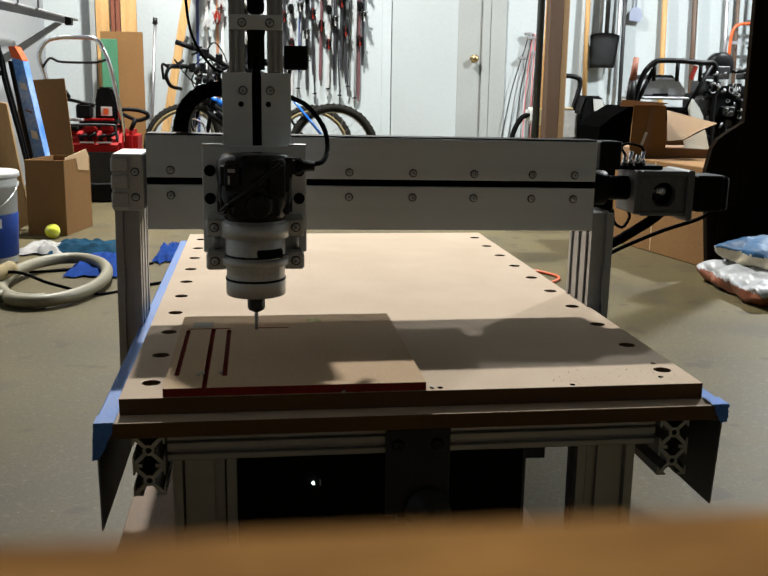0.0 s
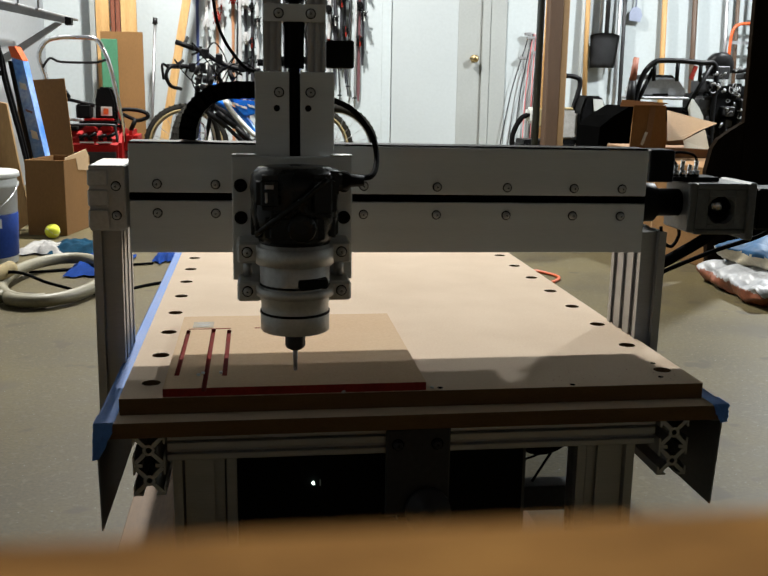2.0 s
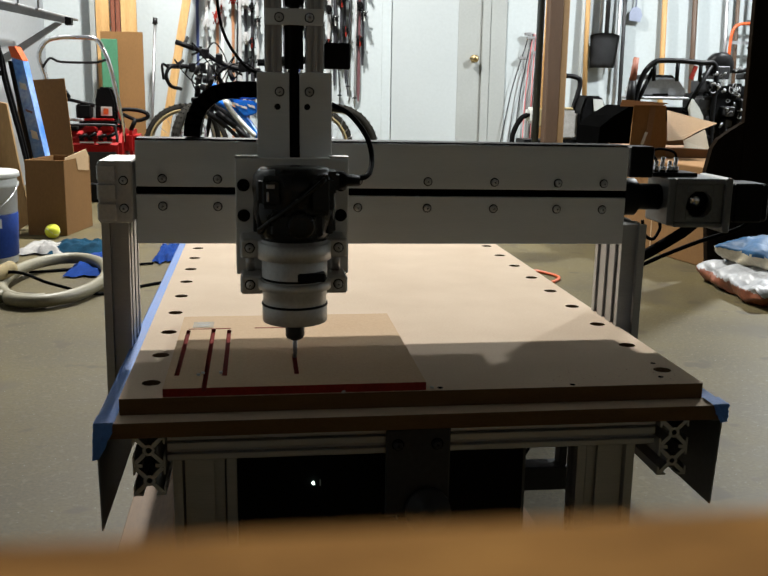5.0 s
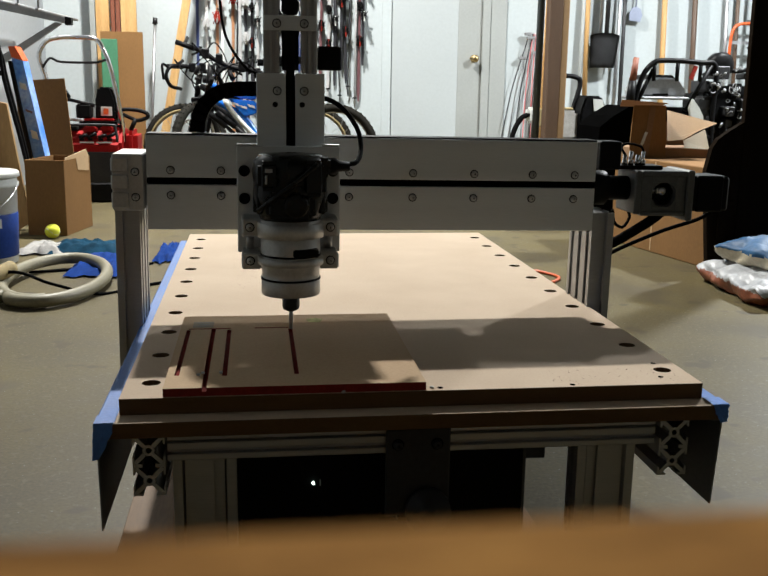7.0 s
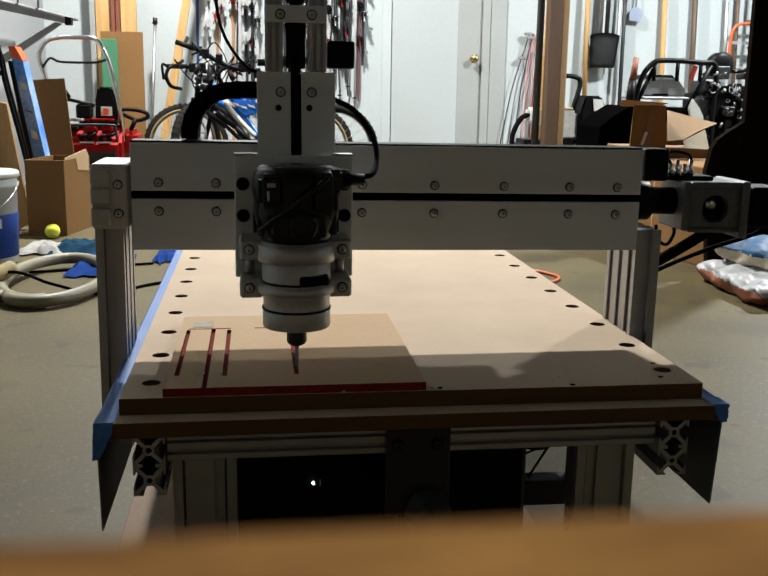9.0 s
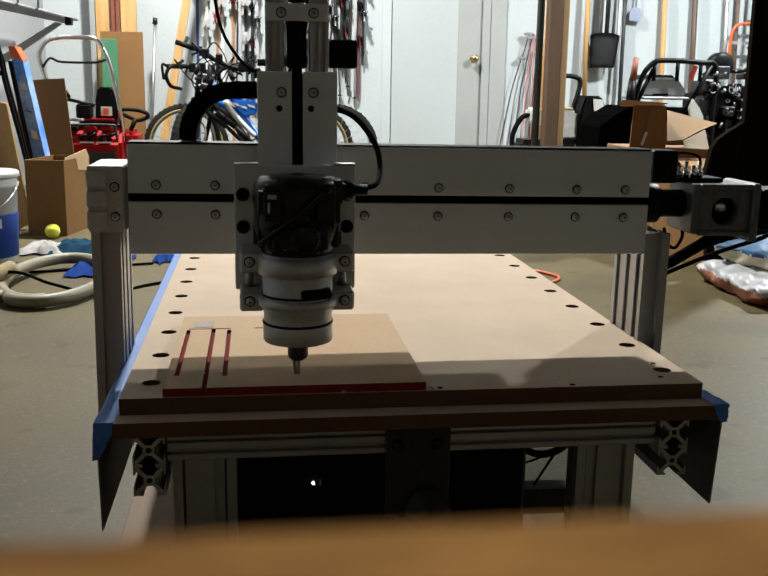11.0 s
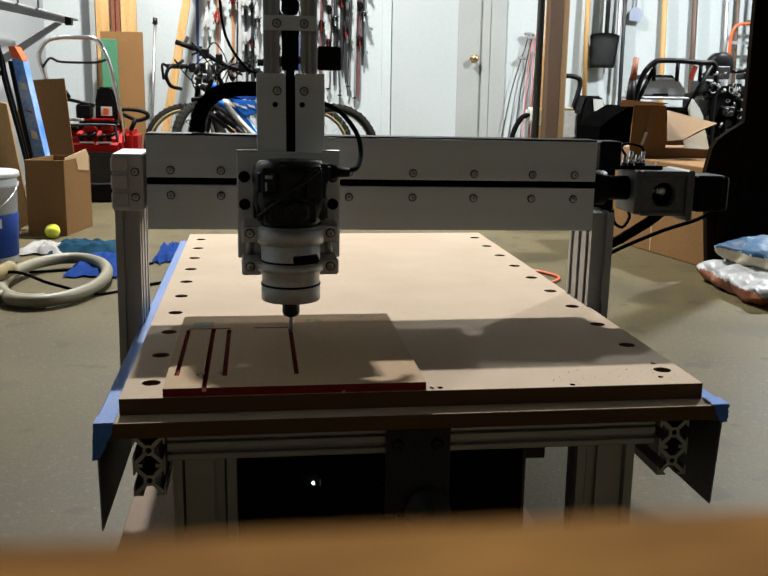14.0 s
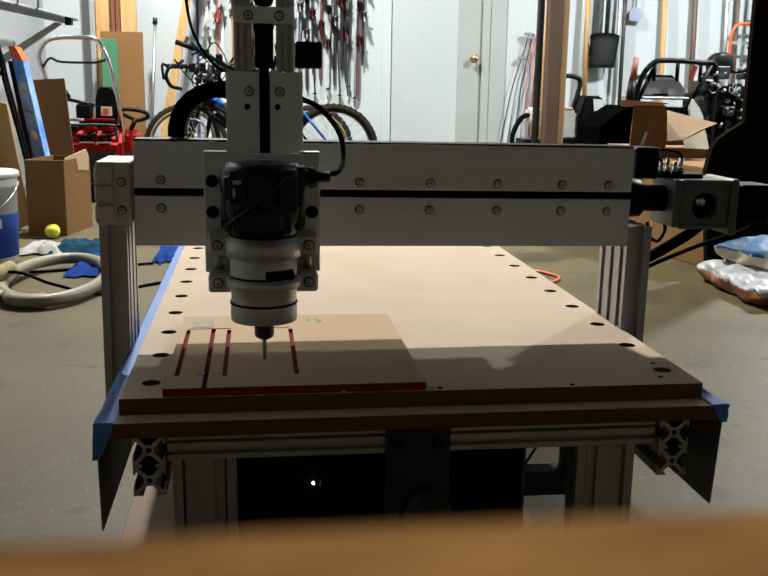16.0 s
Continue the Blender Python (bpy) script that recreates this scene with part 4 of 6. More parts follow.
    pipe(bm, pts, 0.003, 6, 3)
    part("bucket_handle", bm, STEEL, t)
    for a0, a1, z0, z1 in ((-0.98, -0.90, 0.150, 0.185), (-0.86, -0.74, 0.150, 0.185)):
        bm = bmesh.new()
        r = 0.1475
        q = [bm.verts.new((r * math.cos(a), r * math.sin(a), z)) for a, z in ((a0, z0), (a1, z0), (a1, z1), (a0, z1))]
        o = [bm.verts.new((v.co.x * 1.008, v.co.y * 1.008, v.co.z)) for v in q]
        bm.faces.new(o)
        for i in range(4):
            bm.faces.new((q[i], q[(i + 1) % 4], o[(i + 1) % 4], o[i]))
        part("lettering_bar", bm, WHITE, t)
    # open cardboard box
    t = thing("cardboard_box", -0.83, 3.6, 0, "open brown cardboard box standing on the floor", "box")
    t.location = (0, 0, 0)
    t.matrix_basis = pose(-0.748, 3.41, 0, 0, 0, -11)
    x0, x1, y0, y1, h = -0.185, 0.0, 0.0, 0.33, 0.350
    for nm, a in (("box_front", (x0, x1, y0, y0 + 0.005)), ("box_back", (x0, x1, y1 - 0.005, y1)), ("box_side", (x0, x0 + 0.005, y0 + 0.005, y1 - 0.005)), ("box_side", (x1 - 0.005, x1, y0 + 0.005, y1 - 0.005))):
        helper_box(nm, t, CARD, *a, 0.001, h, 0.001)
    helper_box("box_bottom", t, CARD, x0 + 0.005, x1 - 0.005, y0 + 0.005, y1 - 0.005, 0.001, 0.006, 0)
    bm = bmesh.new()
    prism(bm, [(y0 + 0.02, h), (y1 - 0.01, h), (y1 - 0.04, h + 0.035), (y0 + 0.03, h + 0.012)], x1 - 0.004, x1, "X")
    part("box_flap", bm, CARDIN, t, "pale torn box flap")
    bm = bmesh.new()
    prism(bm, [(y1 - 0.16, h - 0.055), (y1 - 0.02, h - 0.07), (y1 - 0.02, h), (y1 - 0.18, h)], x1 + 0.0005, x1 + 0.0015, "X")
    part("packing_tape", bm, CARDIN, t, "pale packing tape")
    bm = bmesh.new()
    bmesh.ops.create_icosphere(bm, subdivisions=4, radius=0.0335)
    for f in bm.faces:
        f.smooth = True
    ball = part("tennis_ball", bm, YELLOW, at=pose(-0.800, 3.34, 0.0337))
    tagged(ball, "fuzzy yellow tennis ball on the floor", "ball")
    bm = bmesh.new()
    pipe(bm, [(0.0338 * math.cos(a) * math.cos(0.45 * math.sin(2 * a)), 0.0338 * math.sin(a) * math.cos(0.45 * math.sin(2 * a)), 0.0338 * math.sin(0.45 * math.sin(2 * a))) for a in [2 * math.pi * k / 24 for k in range(25)]], 0.0009, 5, 1)
    part("seam", bm, WHITE, ball)
    # vacuum hose coil
    bm = bmesh.new()
    pts = []
    for k in range(26):
        a = -2.3 + 2 * math.pi * 1.15 * k / 25
        g = 1.0 - 0.06 * k / 25
        pts.append((-0.575 + 0.172 * g * math.cos(a), 2.265 + 0.36 * g * math.sin(a), 0.026 + 0.014 * (k / 25) * (1 + math.sin(a * 1.0)) * 0.8))
    pts = [(-0.92, 1.80, 0.026), (-0.79, 1.86, 0.026)] + pts
    pipe(bm, pts, 0.0215, 12, 6)
    hose = part("vacuum_hose", bm, HOSE)
    tagged(hose, "coiled beige vacuum hose lying on the floor", "hose")
    bm = bmesh.new()
    pipe(bm, [(-0.90, 1.78, 0.045), (-0.80, 1.95, 0.065), (-0.745, 2.10, 0.070), (-0.715, 2.22, 0.075)], 0.027, 12, 6)
    part("hose_end", bm, TAN, hose, "yellowed hose end")
    bm = bmesh.new()
    pipe(bm, [(-0.95, 2.25, 0.006), (-0.70, 2.15, 0.075), (-0.55, 2.06, 0.052), (-0.40, 2.10, 0.006), (-0.25, 2.25, 0.005), (-0.16, 2.32, 0.005)], 0.0055, 8)
    pipe(bm, [(-0.72, 2.50, 0.006), (-0.55, 2.55, 0.006), (-0.40, 2.62, 0.006), (-0.28, 2.66, 0.006)], 0.005, 8)
    tagged(part("floor_cable", bm, RUBBER), "black cable trailing over the floor", "cable")
    # rags
    for nm, mats, a, hh, sd, lab, cat in (
            ("blue_tarp", BLUECLOTH, (-0.58, -0.37, 2.40, 2.86), 0.05, 2.0, "crumpled bright blue cloth on the floor", "cloth"),
            ("teal_towel", TEAL, (-0.74, -0.42, 2.88, 3.14), 0.07, 5.0, "crumpled dark teal towel on the floor", "towel"),
            ("white_rag", RAG, (-0.86, -0.66, 2.88, 3.10), 0.06, 8.0, "crumpled off-white rag on the floor", "rag"),
            ("blue_strip", BLUECLOTH, (-0.285, -0.205, 2.68, 3.10), 0.05, 11.0, "folded blue cloth strip beside the machine", "cloth")):
        bm = bmesh.new()
        cloth(bm, *a, 0.0, hh, sd)
        tagged(part(nm, bm, mats), lab, cat)


def snow_thrower():
    t = thing("snow_thrower", -0.8, 4.9, 0, "red snow thrower with a chrome push handle", "snow thrower")
    t.location = (0, 0, 0)
    bm = bmesh.new()
    prism(bm, [(4.70, 0.06), (5.20, 0.06), (5.22, 0.30), (5.05, 0.44), (4.80, 0.46), (4.70, 0.36)], -1.02, -0.66, "X")
    bmesh.ops.bevel(bm, geom=bm.edges[:], offset=0.02, segments=2, affect="EDGES")
    part("body", bm, RED, t)
    helper_box("engine_cover", t, BLACK, -0.93, -0.67, 4.76, 5.0, 0.415, 0.475, 0.02, "black engine cover", 2)
    helper_box("red_panel", t, RED, -0.89, -0.71, 4.80, 4.95, 0.476, 0.490, 0.006, "red top panel", 2)
    bm = bmesh.new()
    prism(bm, [(-0.825, 0.47), (-0.695, 0.47), (-0.700, 0.60), (-0.725, 0.675), (-0.805, 0.675), (-0.82, 0.60)], 4.84, 4.98)
    bmesh.ops.bevel(bm, geom=bm.edges[:], offset=0.012, segments=2, affect="EDGES")
    part("chute", bm, BLACK, t, "black discharge chute")
    bm = bmesh.new()
    box(bm, -0.79, -0.725, 4.8355, 4.8385, 0.505, 0.56, 0.001)
    part("sticker", bm, WHITE, t, "white sticker")
    bm = bmesh.new()
    box(bm, -0.775, -0.745, 4.833, 4.8354, 0.515, 0.55)
    part("sticker_mark", bm, ORANGE, t, "red mark")
    bm = bmesh.new()
    pipe(bm, [(-0.98, 4.85, 0.34), (-1.02, 4.78, 0.50), (-1.085, 4.72, 0.76), (-1.10, 4.70, 0.85), (-1.06, 4.70, 0.925), (-0.99, 4.70, 0.950), (-0.88, 4.70, 0.955), (-0.78, 4.70, 0.945), (-0.735, 4.70, 0.88), (-0.70, 4.72, 0.76), (-0.665, 4.78, 0.50), (-0.66, 4.85, 0.34)], 0.0135, 10, 5)
    part("push_handle", bm, CHROME, t, "chrome tube handle")
    bm = bmesh.new()
    pipe(bm, [(-1.085, 4.70, 0.78), (-1.04, 4.70, 0.835), (-0.98, 4.70, 0.815), (-0.80, 4.70, 0.815), (-0.73, 4.70, 0.83)], 0.007, 8, 4)
    part("bail_bar", bm, DARKMETAL, t, "thin black bail bar")
    bm = bmesh.new()
    cyl(bm, (-1.05, 4.80, 0.625), (-0.96, 4.80, 0.60), 0.014)
    cyl(bm, (-0.965, 4.80, 0.60), (-0.82, 4.82, 0.565), 0.010)
    cyl(bm, (-0.985, 4.80, 0.655), (-0.96, 4.80, 0.61), 0.011)
    box(bm, -0.93, -0.84, 4.80, 4.88, 0.49, 0.575, 0.01)
    part("control_lever", bm, BLACK, t)
    bm = bmesh.new()
    pipe(bm, [(-1.03, 4.75, 0.40), (-1.03, 4.73, 0.46), (-0.99, 4.73, 0.485), (-0.88, 4.73, 0.485)], 0.010, 8, 4)
    part("guard_bar", bm, STEEL, t)
    bm = bmesh.new()
    pipe(bm, [(-1.06, 4.69, 0.38), (-1.05, 4.69, 0.44), (-1.02, 4.69, 0.455), (-0.72, 4.69, 0.458), (-0.69, 4.69, 0.44), (-0.68, 4.69, 0.36)], 0.008, 8, 4)
    part("front_guard", bm, DARKMETAL, t, "dark bent guard bar")
    for x0, x1, z0, z1 in ((-0.88, -0.80, 0.415, 0.445), (-0.775, -0.71, 0.420, 0.452)):
        helper_box("shroud_panel", t, RED, x0, x1, 4.69, 4.78, z0, z1, 0.008, "bright red shroud panel", 2)
    bm = bmesh.new()
    for k, x in enumerate((-0.90, -0.85, -0.79, -0.74)):
        cyl(bm, (x, 4.69, 0.385), (x + 0.05, 4.69, 0.40 + 0.01 * (k % 2)), 0.010, seg=8)
        box(bm, x, x + 0.03, 4.685, 4.70, 0.365, 0.38, 0.003)
    part("linkage", bm, BLACK, t, "black linkage")
    for x0, x1 in ((-0.895, -0.815), (-0.80, -0.71)):
        helper_box("lettering_bar", t, WHITE, x0, x1, 4.680, 4.684, 0.352, 0.360, 0, "pale lettering bar")
    helper_box("front_recess", t, DARKMETAL, -0.99, -0.69, 4.690, 4.6995, 0.10, 0.30, 0.004, "dark recessed grille")
    bm = bmesh.new()
    box(bm, -1.0, -0.91, 4.74, 4.80, 0.42, 0.455, 0.01)
    part("fuel_cap", bm, OLIVE, t, "olive tank cap")
    for x in (-1.06, -0.655):
        bm = bmesh.new()
        lathe(bm, (x, 4.95, 0.13), [(0.06, 0), (0.12, 0.0), (0.13, 0.01), (0.13, 0.045), (0.12, 0.055), (0.06, 0.055)], 28, "X")
        part("wheel", bm, RUBBER, t, "black rubber wheel")
    bm = bmesh.new()
    pipe(bm, [(-0.70, 4.85, 0.54), (-0.64, 4.85, 0.545), (-0.57, 4.85, 0.54), (-0.52, 4.85, 0.52), (-0.525, 4.85, 0.495), (-0.58, 4.85, 0.48), (-0.63, 4.85, 0.50), (-0.70, 4.85, 0.53)], 0.012, 8, 5)
    cyl(bm, (-0.59, 4.85, 0.49), (-0.62, 4.85, 0.42), 0.014)
    part("recoil_grip", bm, BLACK, t)
    helper_box("scraper_skid", t, BLACK, -1.02, -0.62, 4.68, 4.76, 0.005, 0.12, 0.01)
    bm = bmesh.new()
    box(bm, -0.66, -0.58, 4.80, 5.1, 0.27, 0.42, 0.03, seg=2)
    part("side_guard", bm, RED, t)


def lumber():
    for nm, mats, x0, x1, y0, z1, lab in (
            ("grey_stud", TRIM, -1.085, -1.045, 6.42, 2.4, "weathered grey wooden stud standing at the wall"),
            ("pine_stud", PINE, -1.040, -0.945, 6.42, 2.45, "yellow pine board standing at the wall"),
            ("redwood_stud", REDWOOD, -0.935, -0.905, 6.45, 2.4, "dark reddish board standing at the wall"),
            ("redwood_stud", REDWOOD, -0.897, -0.865, 6.44, 2.4, "dark reddish board standing at the wall"),
            ("pine_stud", PINE, -0.858, -0.745, 6.42, 2.45, "yellow pine board standing at the wall")):
        bm = bmesh.new()
        box(bm, x0, x1, y0, y0 + 0.038, 0, z1, 0.003)
        tagged(part(nm, bm, mats), lab, "lumber", "boards standing at the wall")
    bm = bmesh.new()
    box(bm, -0.995, -0.690, 6.30, 6.312, 0, 1.068, 0.001)
    tagged(part("tall_carton", bm, CARD), "tall flat brown cardboard sheet before the boards", "cardboard")
    bm = bmesh.new()
    box(bm, -0.985, -0.868, 6.24, 6.26, 0, 1.012, 0.002)
    tagged(part("green_board", bm, GREEN), "narrow green painted board standing upright", "board")
    t = thing("metal_pole", -0.62, 6.3, 0, "slim grey metal pole leaning on the wall", "pole")
    t.location = (0, 0, 0)
    bm = bmesh.new()
    cyl(bm, (-0.665, 6.25, 0.0), (-0.602, 6.35, 1.13), 0.011)
    part("shaft", bm, STEEL, t)
    bm = bmesh.new()
    cyl(bm, (-0.602, 6.35, 1.13), (-0.600, 6.352, 1.175), 0.020, 0.017)
    part("pole_cap", bm, DARKMETAL, t)
    bm = bmesh.new()
    prism(bm, [(-0.385, 1.32), (-0.325, 1.32), (-0.575, 0.0), (-0.638, 0.0)], 6.22, 6.26)
    prism(bm, [(-0.385, 1.32), (-0.325, 1.32), (-0.12, 2.3), (-0.18, 2.3)], 6.22, 6.26)
    tagged(part("leaning_plank", bm, PINE), "pale pine plank leaning at a slant", "plank")


# ---------------------------------------------------------------- bicycles and skis
def wheel(t, x, y, z, R, tyre, rim_mat, turn=0.0, wall=None):
    steer = Matrix.Translation((x, y, z)) @ Matrix.Rotation(turn, 4, "Z") @ Matrix.Translation((-x, -y, -z))
    bm = bmesh.new()
    ring(bm, (x, y, z), (0, 1, 0), R - 0.028, 0.028, 48, 8)
    for k in range(48):
        a = 2 * math.pi * k / 48
        for q in (-0.016, 0.0, 0.016):
            e = R - 0.003 - abs(q) * 0.35
            c0 = Vector((x + e * math.cos(a), y + q, z + e * math.sin(a)))
            cyl(bm, c0, c0 + Vector((0.007 * math.cos(a), 0, 0.007 * math.sin(a))), 0.006, 0.005, seg=5)
    bmesh.ops.transform(bm, matrix=steer, verts=bm.verts)
    w = part("wheel", bm, tyre, t, "knobbly bicycle tyre")
    if wall:
        bm = bmesh.new()
        ring(bm, (x, y - 0.020, z), (0, 1, 0), R - 0.042, 0.010, 40, 6)
        bmesh.ops.transform(bm, matrix=steer, verts=bm.verts)
        part("sidewall", bm, wall, w, "tan tyre sidewall")
    bm = bmesh.new()
    ring(bm, (x, y, z), (0, 1, 0), R - 0.050, 0.009, 40, 6)
    bmesh.ops.transform(bm, matrix=steer, verts=bm.verts)
    part("rim", bm, rim_mat, w)
    bm = bmesh.new()
    for k in range(20):
        a = 2 * math.pi * k / 20
        cyl(bm, (x + 0.018 * math.cos(a + 0.5), y + (0.02 if k % 2 else -0.02), z + 0.018 * math.sin(a + 0.5)), (x + (R - 0.055) * math.cos(a), y, z + (R - 0.055) * math.sin(a)), 0.0014, seg=4)
    cyl(bm, (x, y - 0.035, z), (x, y + 0.035, z), 0.016)
    ring(bm, (x, y - 0.028, z), (0, 1, 0), 0.075, 0.003, 24, 4)
    bmesh.ops.transform(bm, matrix=steer, verts=bm.verts)
    part("spokes", bm, STEEL, w)


def bicycle(name, x, y, base, R, frame_mat, tyre, label, bar_turn, steer=0.0, wall=None, bar_up=0.55, drop=False, tube=0.026, tilt=0.0, bar_x=0.07):
    t = thing(name, x, y, 0, label, "bicycle", "bicycles against the wall")
    wheel(t, 0, 0, R, R, tyre, STEEL, steer, wall)
    wheel(t, base, 0, R, R, tyre, STEEL, 0.0, wall)
    head, seat, bb = (0.10, 0, R + 0.40), (base * 0.66, 0, R + 0.42), (base * 0.56, 0, R - 0.03)
    bm = bmesh.new()
    pipe(bm, [head, (base * 0.40, 0, R + 0.33), seat], tube * 0.8, 8, 4)
    pipe(bm, [(0.08, 0, R + 0.33), (base * 0.34, 0, R + 0.20), (base * 0.46, 0, R + 0.06), bb], tube, 8, 4)
    pipe(bm, [bb, (base * 0.62, 0, R + 0.2), seat], 0.016, 8, 2)
    for s in (-0.045, 0.045):
        cyl(bm, (bb[0], s * 0.6, bb[2]), (base, s, R), 0.009)
        cyl(bm, (seat[0], s * 0.4, seat[2] - 0.06), (base, s, R), 0.008)
    part("bike_frame", bm, frame_mat, t)
    bm = bmesh.new()
    for s in (-0.05, 0.05):
        cs, sn = math.cos(steer), math.sin(steer)
        cyl(bm, (-s * sn, s * cs, R), (0.07 - s * sn, s * cs, R + 0.30), 0.014)
    box(bm, 0.04, 0.10, -0.07, 0.07, R + 0.29, R + 0.33, 0.008)
    cyl(bm, (0.075, 0, R + 0.31), (0.10, 0, R + bar_up), 0.020)
    part("fork", bm, BLACK, t)
    bm = bmesh.new()
    c, s = math.cos(bar_turn), math.sin(bar_turn)
    def bar(u, v, w):
        return (bar_x + u * c - v * s, u * s + v * c, R + bar_up + w + tilt * v)
    pipe(bm, [bar(-0.02, -0.30, 0.03), bar(0.02, -0.18, 0.03), bar(0.05, -0.06, 0.0), bar(0.05, 0.06, 0.0), bar(0.02, 0.18, 0.03), bar(-0.02, 0.30, 0.03)], 0.015, 8, 4)
    for q in (-1, 1):
        cyl(bm, bar(-0.02, q * 0.32, 0.03), bar(0.01, q * 0.20, 0.03), 0.016)
        cyl(bm, bar(0.0, q * 0.27, 0.03), bar(0.10, q * 0.29, 0.07), 0.012)
        cyl(bm, bar(0.02, q * 0.18, 0.02), bar(0.08, q * 0.25, -0.02), 0.007)
        box(bm, *[v for p in zip(bar(0.02, q * 0.16, 0.0), bar(0.055, q * 0.16 + 0.03, 0.05)) for v in sorted(p)], 0)
    for q in (-0.2, -0.1, 0.05, 0.14):
        b0 = Vector(bar(0.03, q, 0.02))
        box(bm, b0.x - 0.022, b0.x + 0.022, b0.y - 0.03, b0.y + 0.03, b0.z - 0.03, b0.z + 0.035, 0.008)
    if drop:
        for q in (-1, 1):
            pipe(bm, [bar(0.0, q * 0.20, 0.03), bar(-0.09, q * 0.22, 0.03), bar(-0.13, q * 0.23, -0.03), bar(-0.09, q * 0.23, -0.10), bar(0.02, q * 0.24, -0.12)], 0.013, 8, 5)
            pipe(bm, [bar(-0.11, q * 0.225, 0.02), bar(-0.17, q * 0.225, 0.04), bar(-0.16, q * 0.225, -0.06)], 0.009, 6, 4)
    part("handlebar", bm, BLACK, t, "black handlebar with brake levers")
    bm = bmesh.new()
    for q in (-1, 1):
        pipe(bm, [bar(0.03, q * 0.15, 0.02), bar(0.16, q * 0.12, 0.10), bar(0.14, q * 0.03, -0.05), (0.10, 0.01 * q, R + 0.25)], 0.0045, 5)
        pipe(bm, [bar(0.02, q * 0.22, 0.02), bar(-0.12, q * 0.16, 0.07), bar(-0.15, q * 0.02, -0.04), bar(-0.02, -0.05 * q, -0.16)], 0.0045, 5)
    part("brake_cable", bm, RUBBER, t)
    bm = bmesh.new()
    cyl(bm, seat, (seat[0] + 0.03, 0, seat[2] + 0.12), 0.013)
    box(bm, seat[0] - 0.10, seat[0] + 0.15, -0.055, 0.055, seat[2] + 0.12, seat[2] + 0.165, 0.02, seg=2)
    part("saddle", bm, BLACK, t)
    bm = bmesh.new()
    ring(bm, (bb[0], -0.05, bb[2]), (0, 1, 0), 0.085, 0.006, 28, 5)
    cyl(bm, (bb[0], -0.07, bb[2]), (bb[0] + 0.10, -0.08, bb[2] - 0.12), 0.010)
    box(bm, bb[0] + 0.06, bb[0] + 0.15, -0.16, -0.08, bb[2] - 0.135, bb[2] - 0.11, 0.004)
    part("crank", bm, DARKMETAL, t)
    return t


def bike_details(t):
    """Suspension struts, brake disc, decals and bottle of the blue bicycle."""
    for dx, nm in ((0.0, "shock_strut"), (0.055, "shock_strut")):
        bm = bmesh.new()
        cyl(bm, (0.075 + dx, -0.05, 0.53), (0.19 + dx, -0.05, 0.44), 0.019, seg=12)
        cyl(bm, (0.19 + dx, -0.05, 0.44), (0.34 + dx, -0.05, 0.30), 0.013, seg=12)
        part(nm, bm, BLACK, t, "black suspension strut")
    bm = bmesh.new()
    ring(bm, (-0.015, -0.06, 0.40), (0.4, 1, 0), 0.085, 0.006, 28, 6)
    for k in range(6):
        a = math.pi * k / 3
        cyl(bm, (-0.015, -0.06, 0.40), (-0.015 + 0.08 * math.cos(a), -0.06 - 0.03 * math.cos(a), 0.40 + 0.08 * math.sin(a)), 0.004, seg=5)
    part("brake_disc", bm, CHROME, t, "shiny brake disc")
    bm = bmesh.new()
    prism(bm, [(0.20, 0.615), (0.375, 0.60), (0.40, 0.56), (0.375, 0.515), (0.30, 0.50), (0.25, 0.565)], -0.032, 0.032)
    bmesh.ops.bevel(bm, geom=bm.edges[:], offset=0.010, segments=2, affect="EDGES")
    gusset = part("frame_gusset", bm, BIKEBLUE, t, "bright blue swept frame panel")
    for k in range(3):
        bm = bmesh.new()
        x, z = 0.225 + 0.05 * k, 0.592 - 0.006 * k - 0.012 * (k % 2)
        prism(bm, [(x, z), (x + 0.042, z - 0.010), (x + 0.050, z - 0.026), (x + 0.012, z - 0.016)], -0.0345, -0.0325)
        part("decal", bm, WHITE, gusset, "white decal stripe")
    bm = bmesh.new()
    pipe(bm, [(0.185, -0.03, 0.60), (0.23, -0.03, 0.53), (0.31, -0.03, 0.44), (0.37, -0.03, 0.38)], 0.016, 8, 4)
    part("lower_tube", bm, WHITE, t, "white painted lower frame tube")
    rng = random.Random(12)
    bm = bmesh.new()
    for k in range(12):
        x, z = 0.0 + 0.26 * rng.random(), 0.66 + 0.14 * rng.random()
        cyl(bm, (x, -0.08, z), (x + 0.05 * (rng.random() - 0.5), -0.05, z + 0.05 * rng.random()), 0.008 + 0.008 * rng.random(), seg=8)
    part("bar_fittings", bm, BLACK, t, "black shifters and clamps")
    bm = bmesh.new()
    for k in range(7):
        x, z = 0.02 + 0.24 * rng.random(), 0.66 + 0.12 * rng.random()
        cyl(bm, (x, -0.095, z), (x + 0.012, -0.09, z + 0.02 * rng.random()), 0.006, seg=8)
    part("bar_bolt", bm, CHROME, t, "small bright fittings")


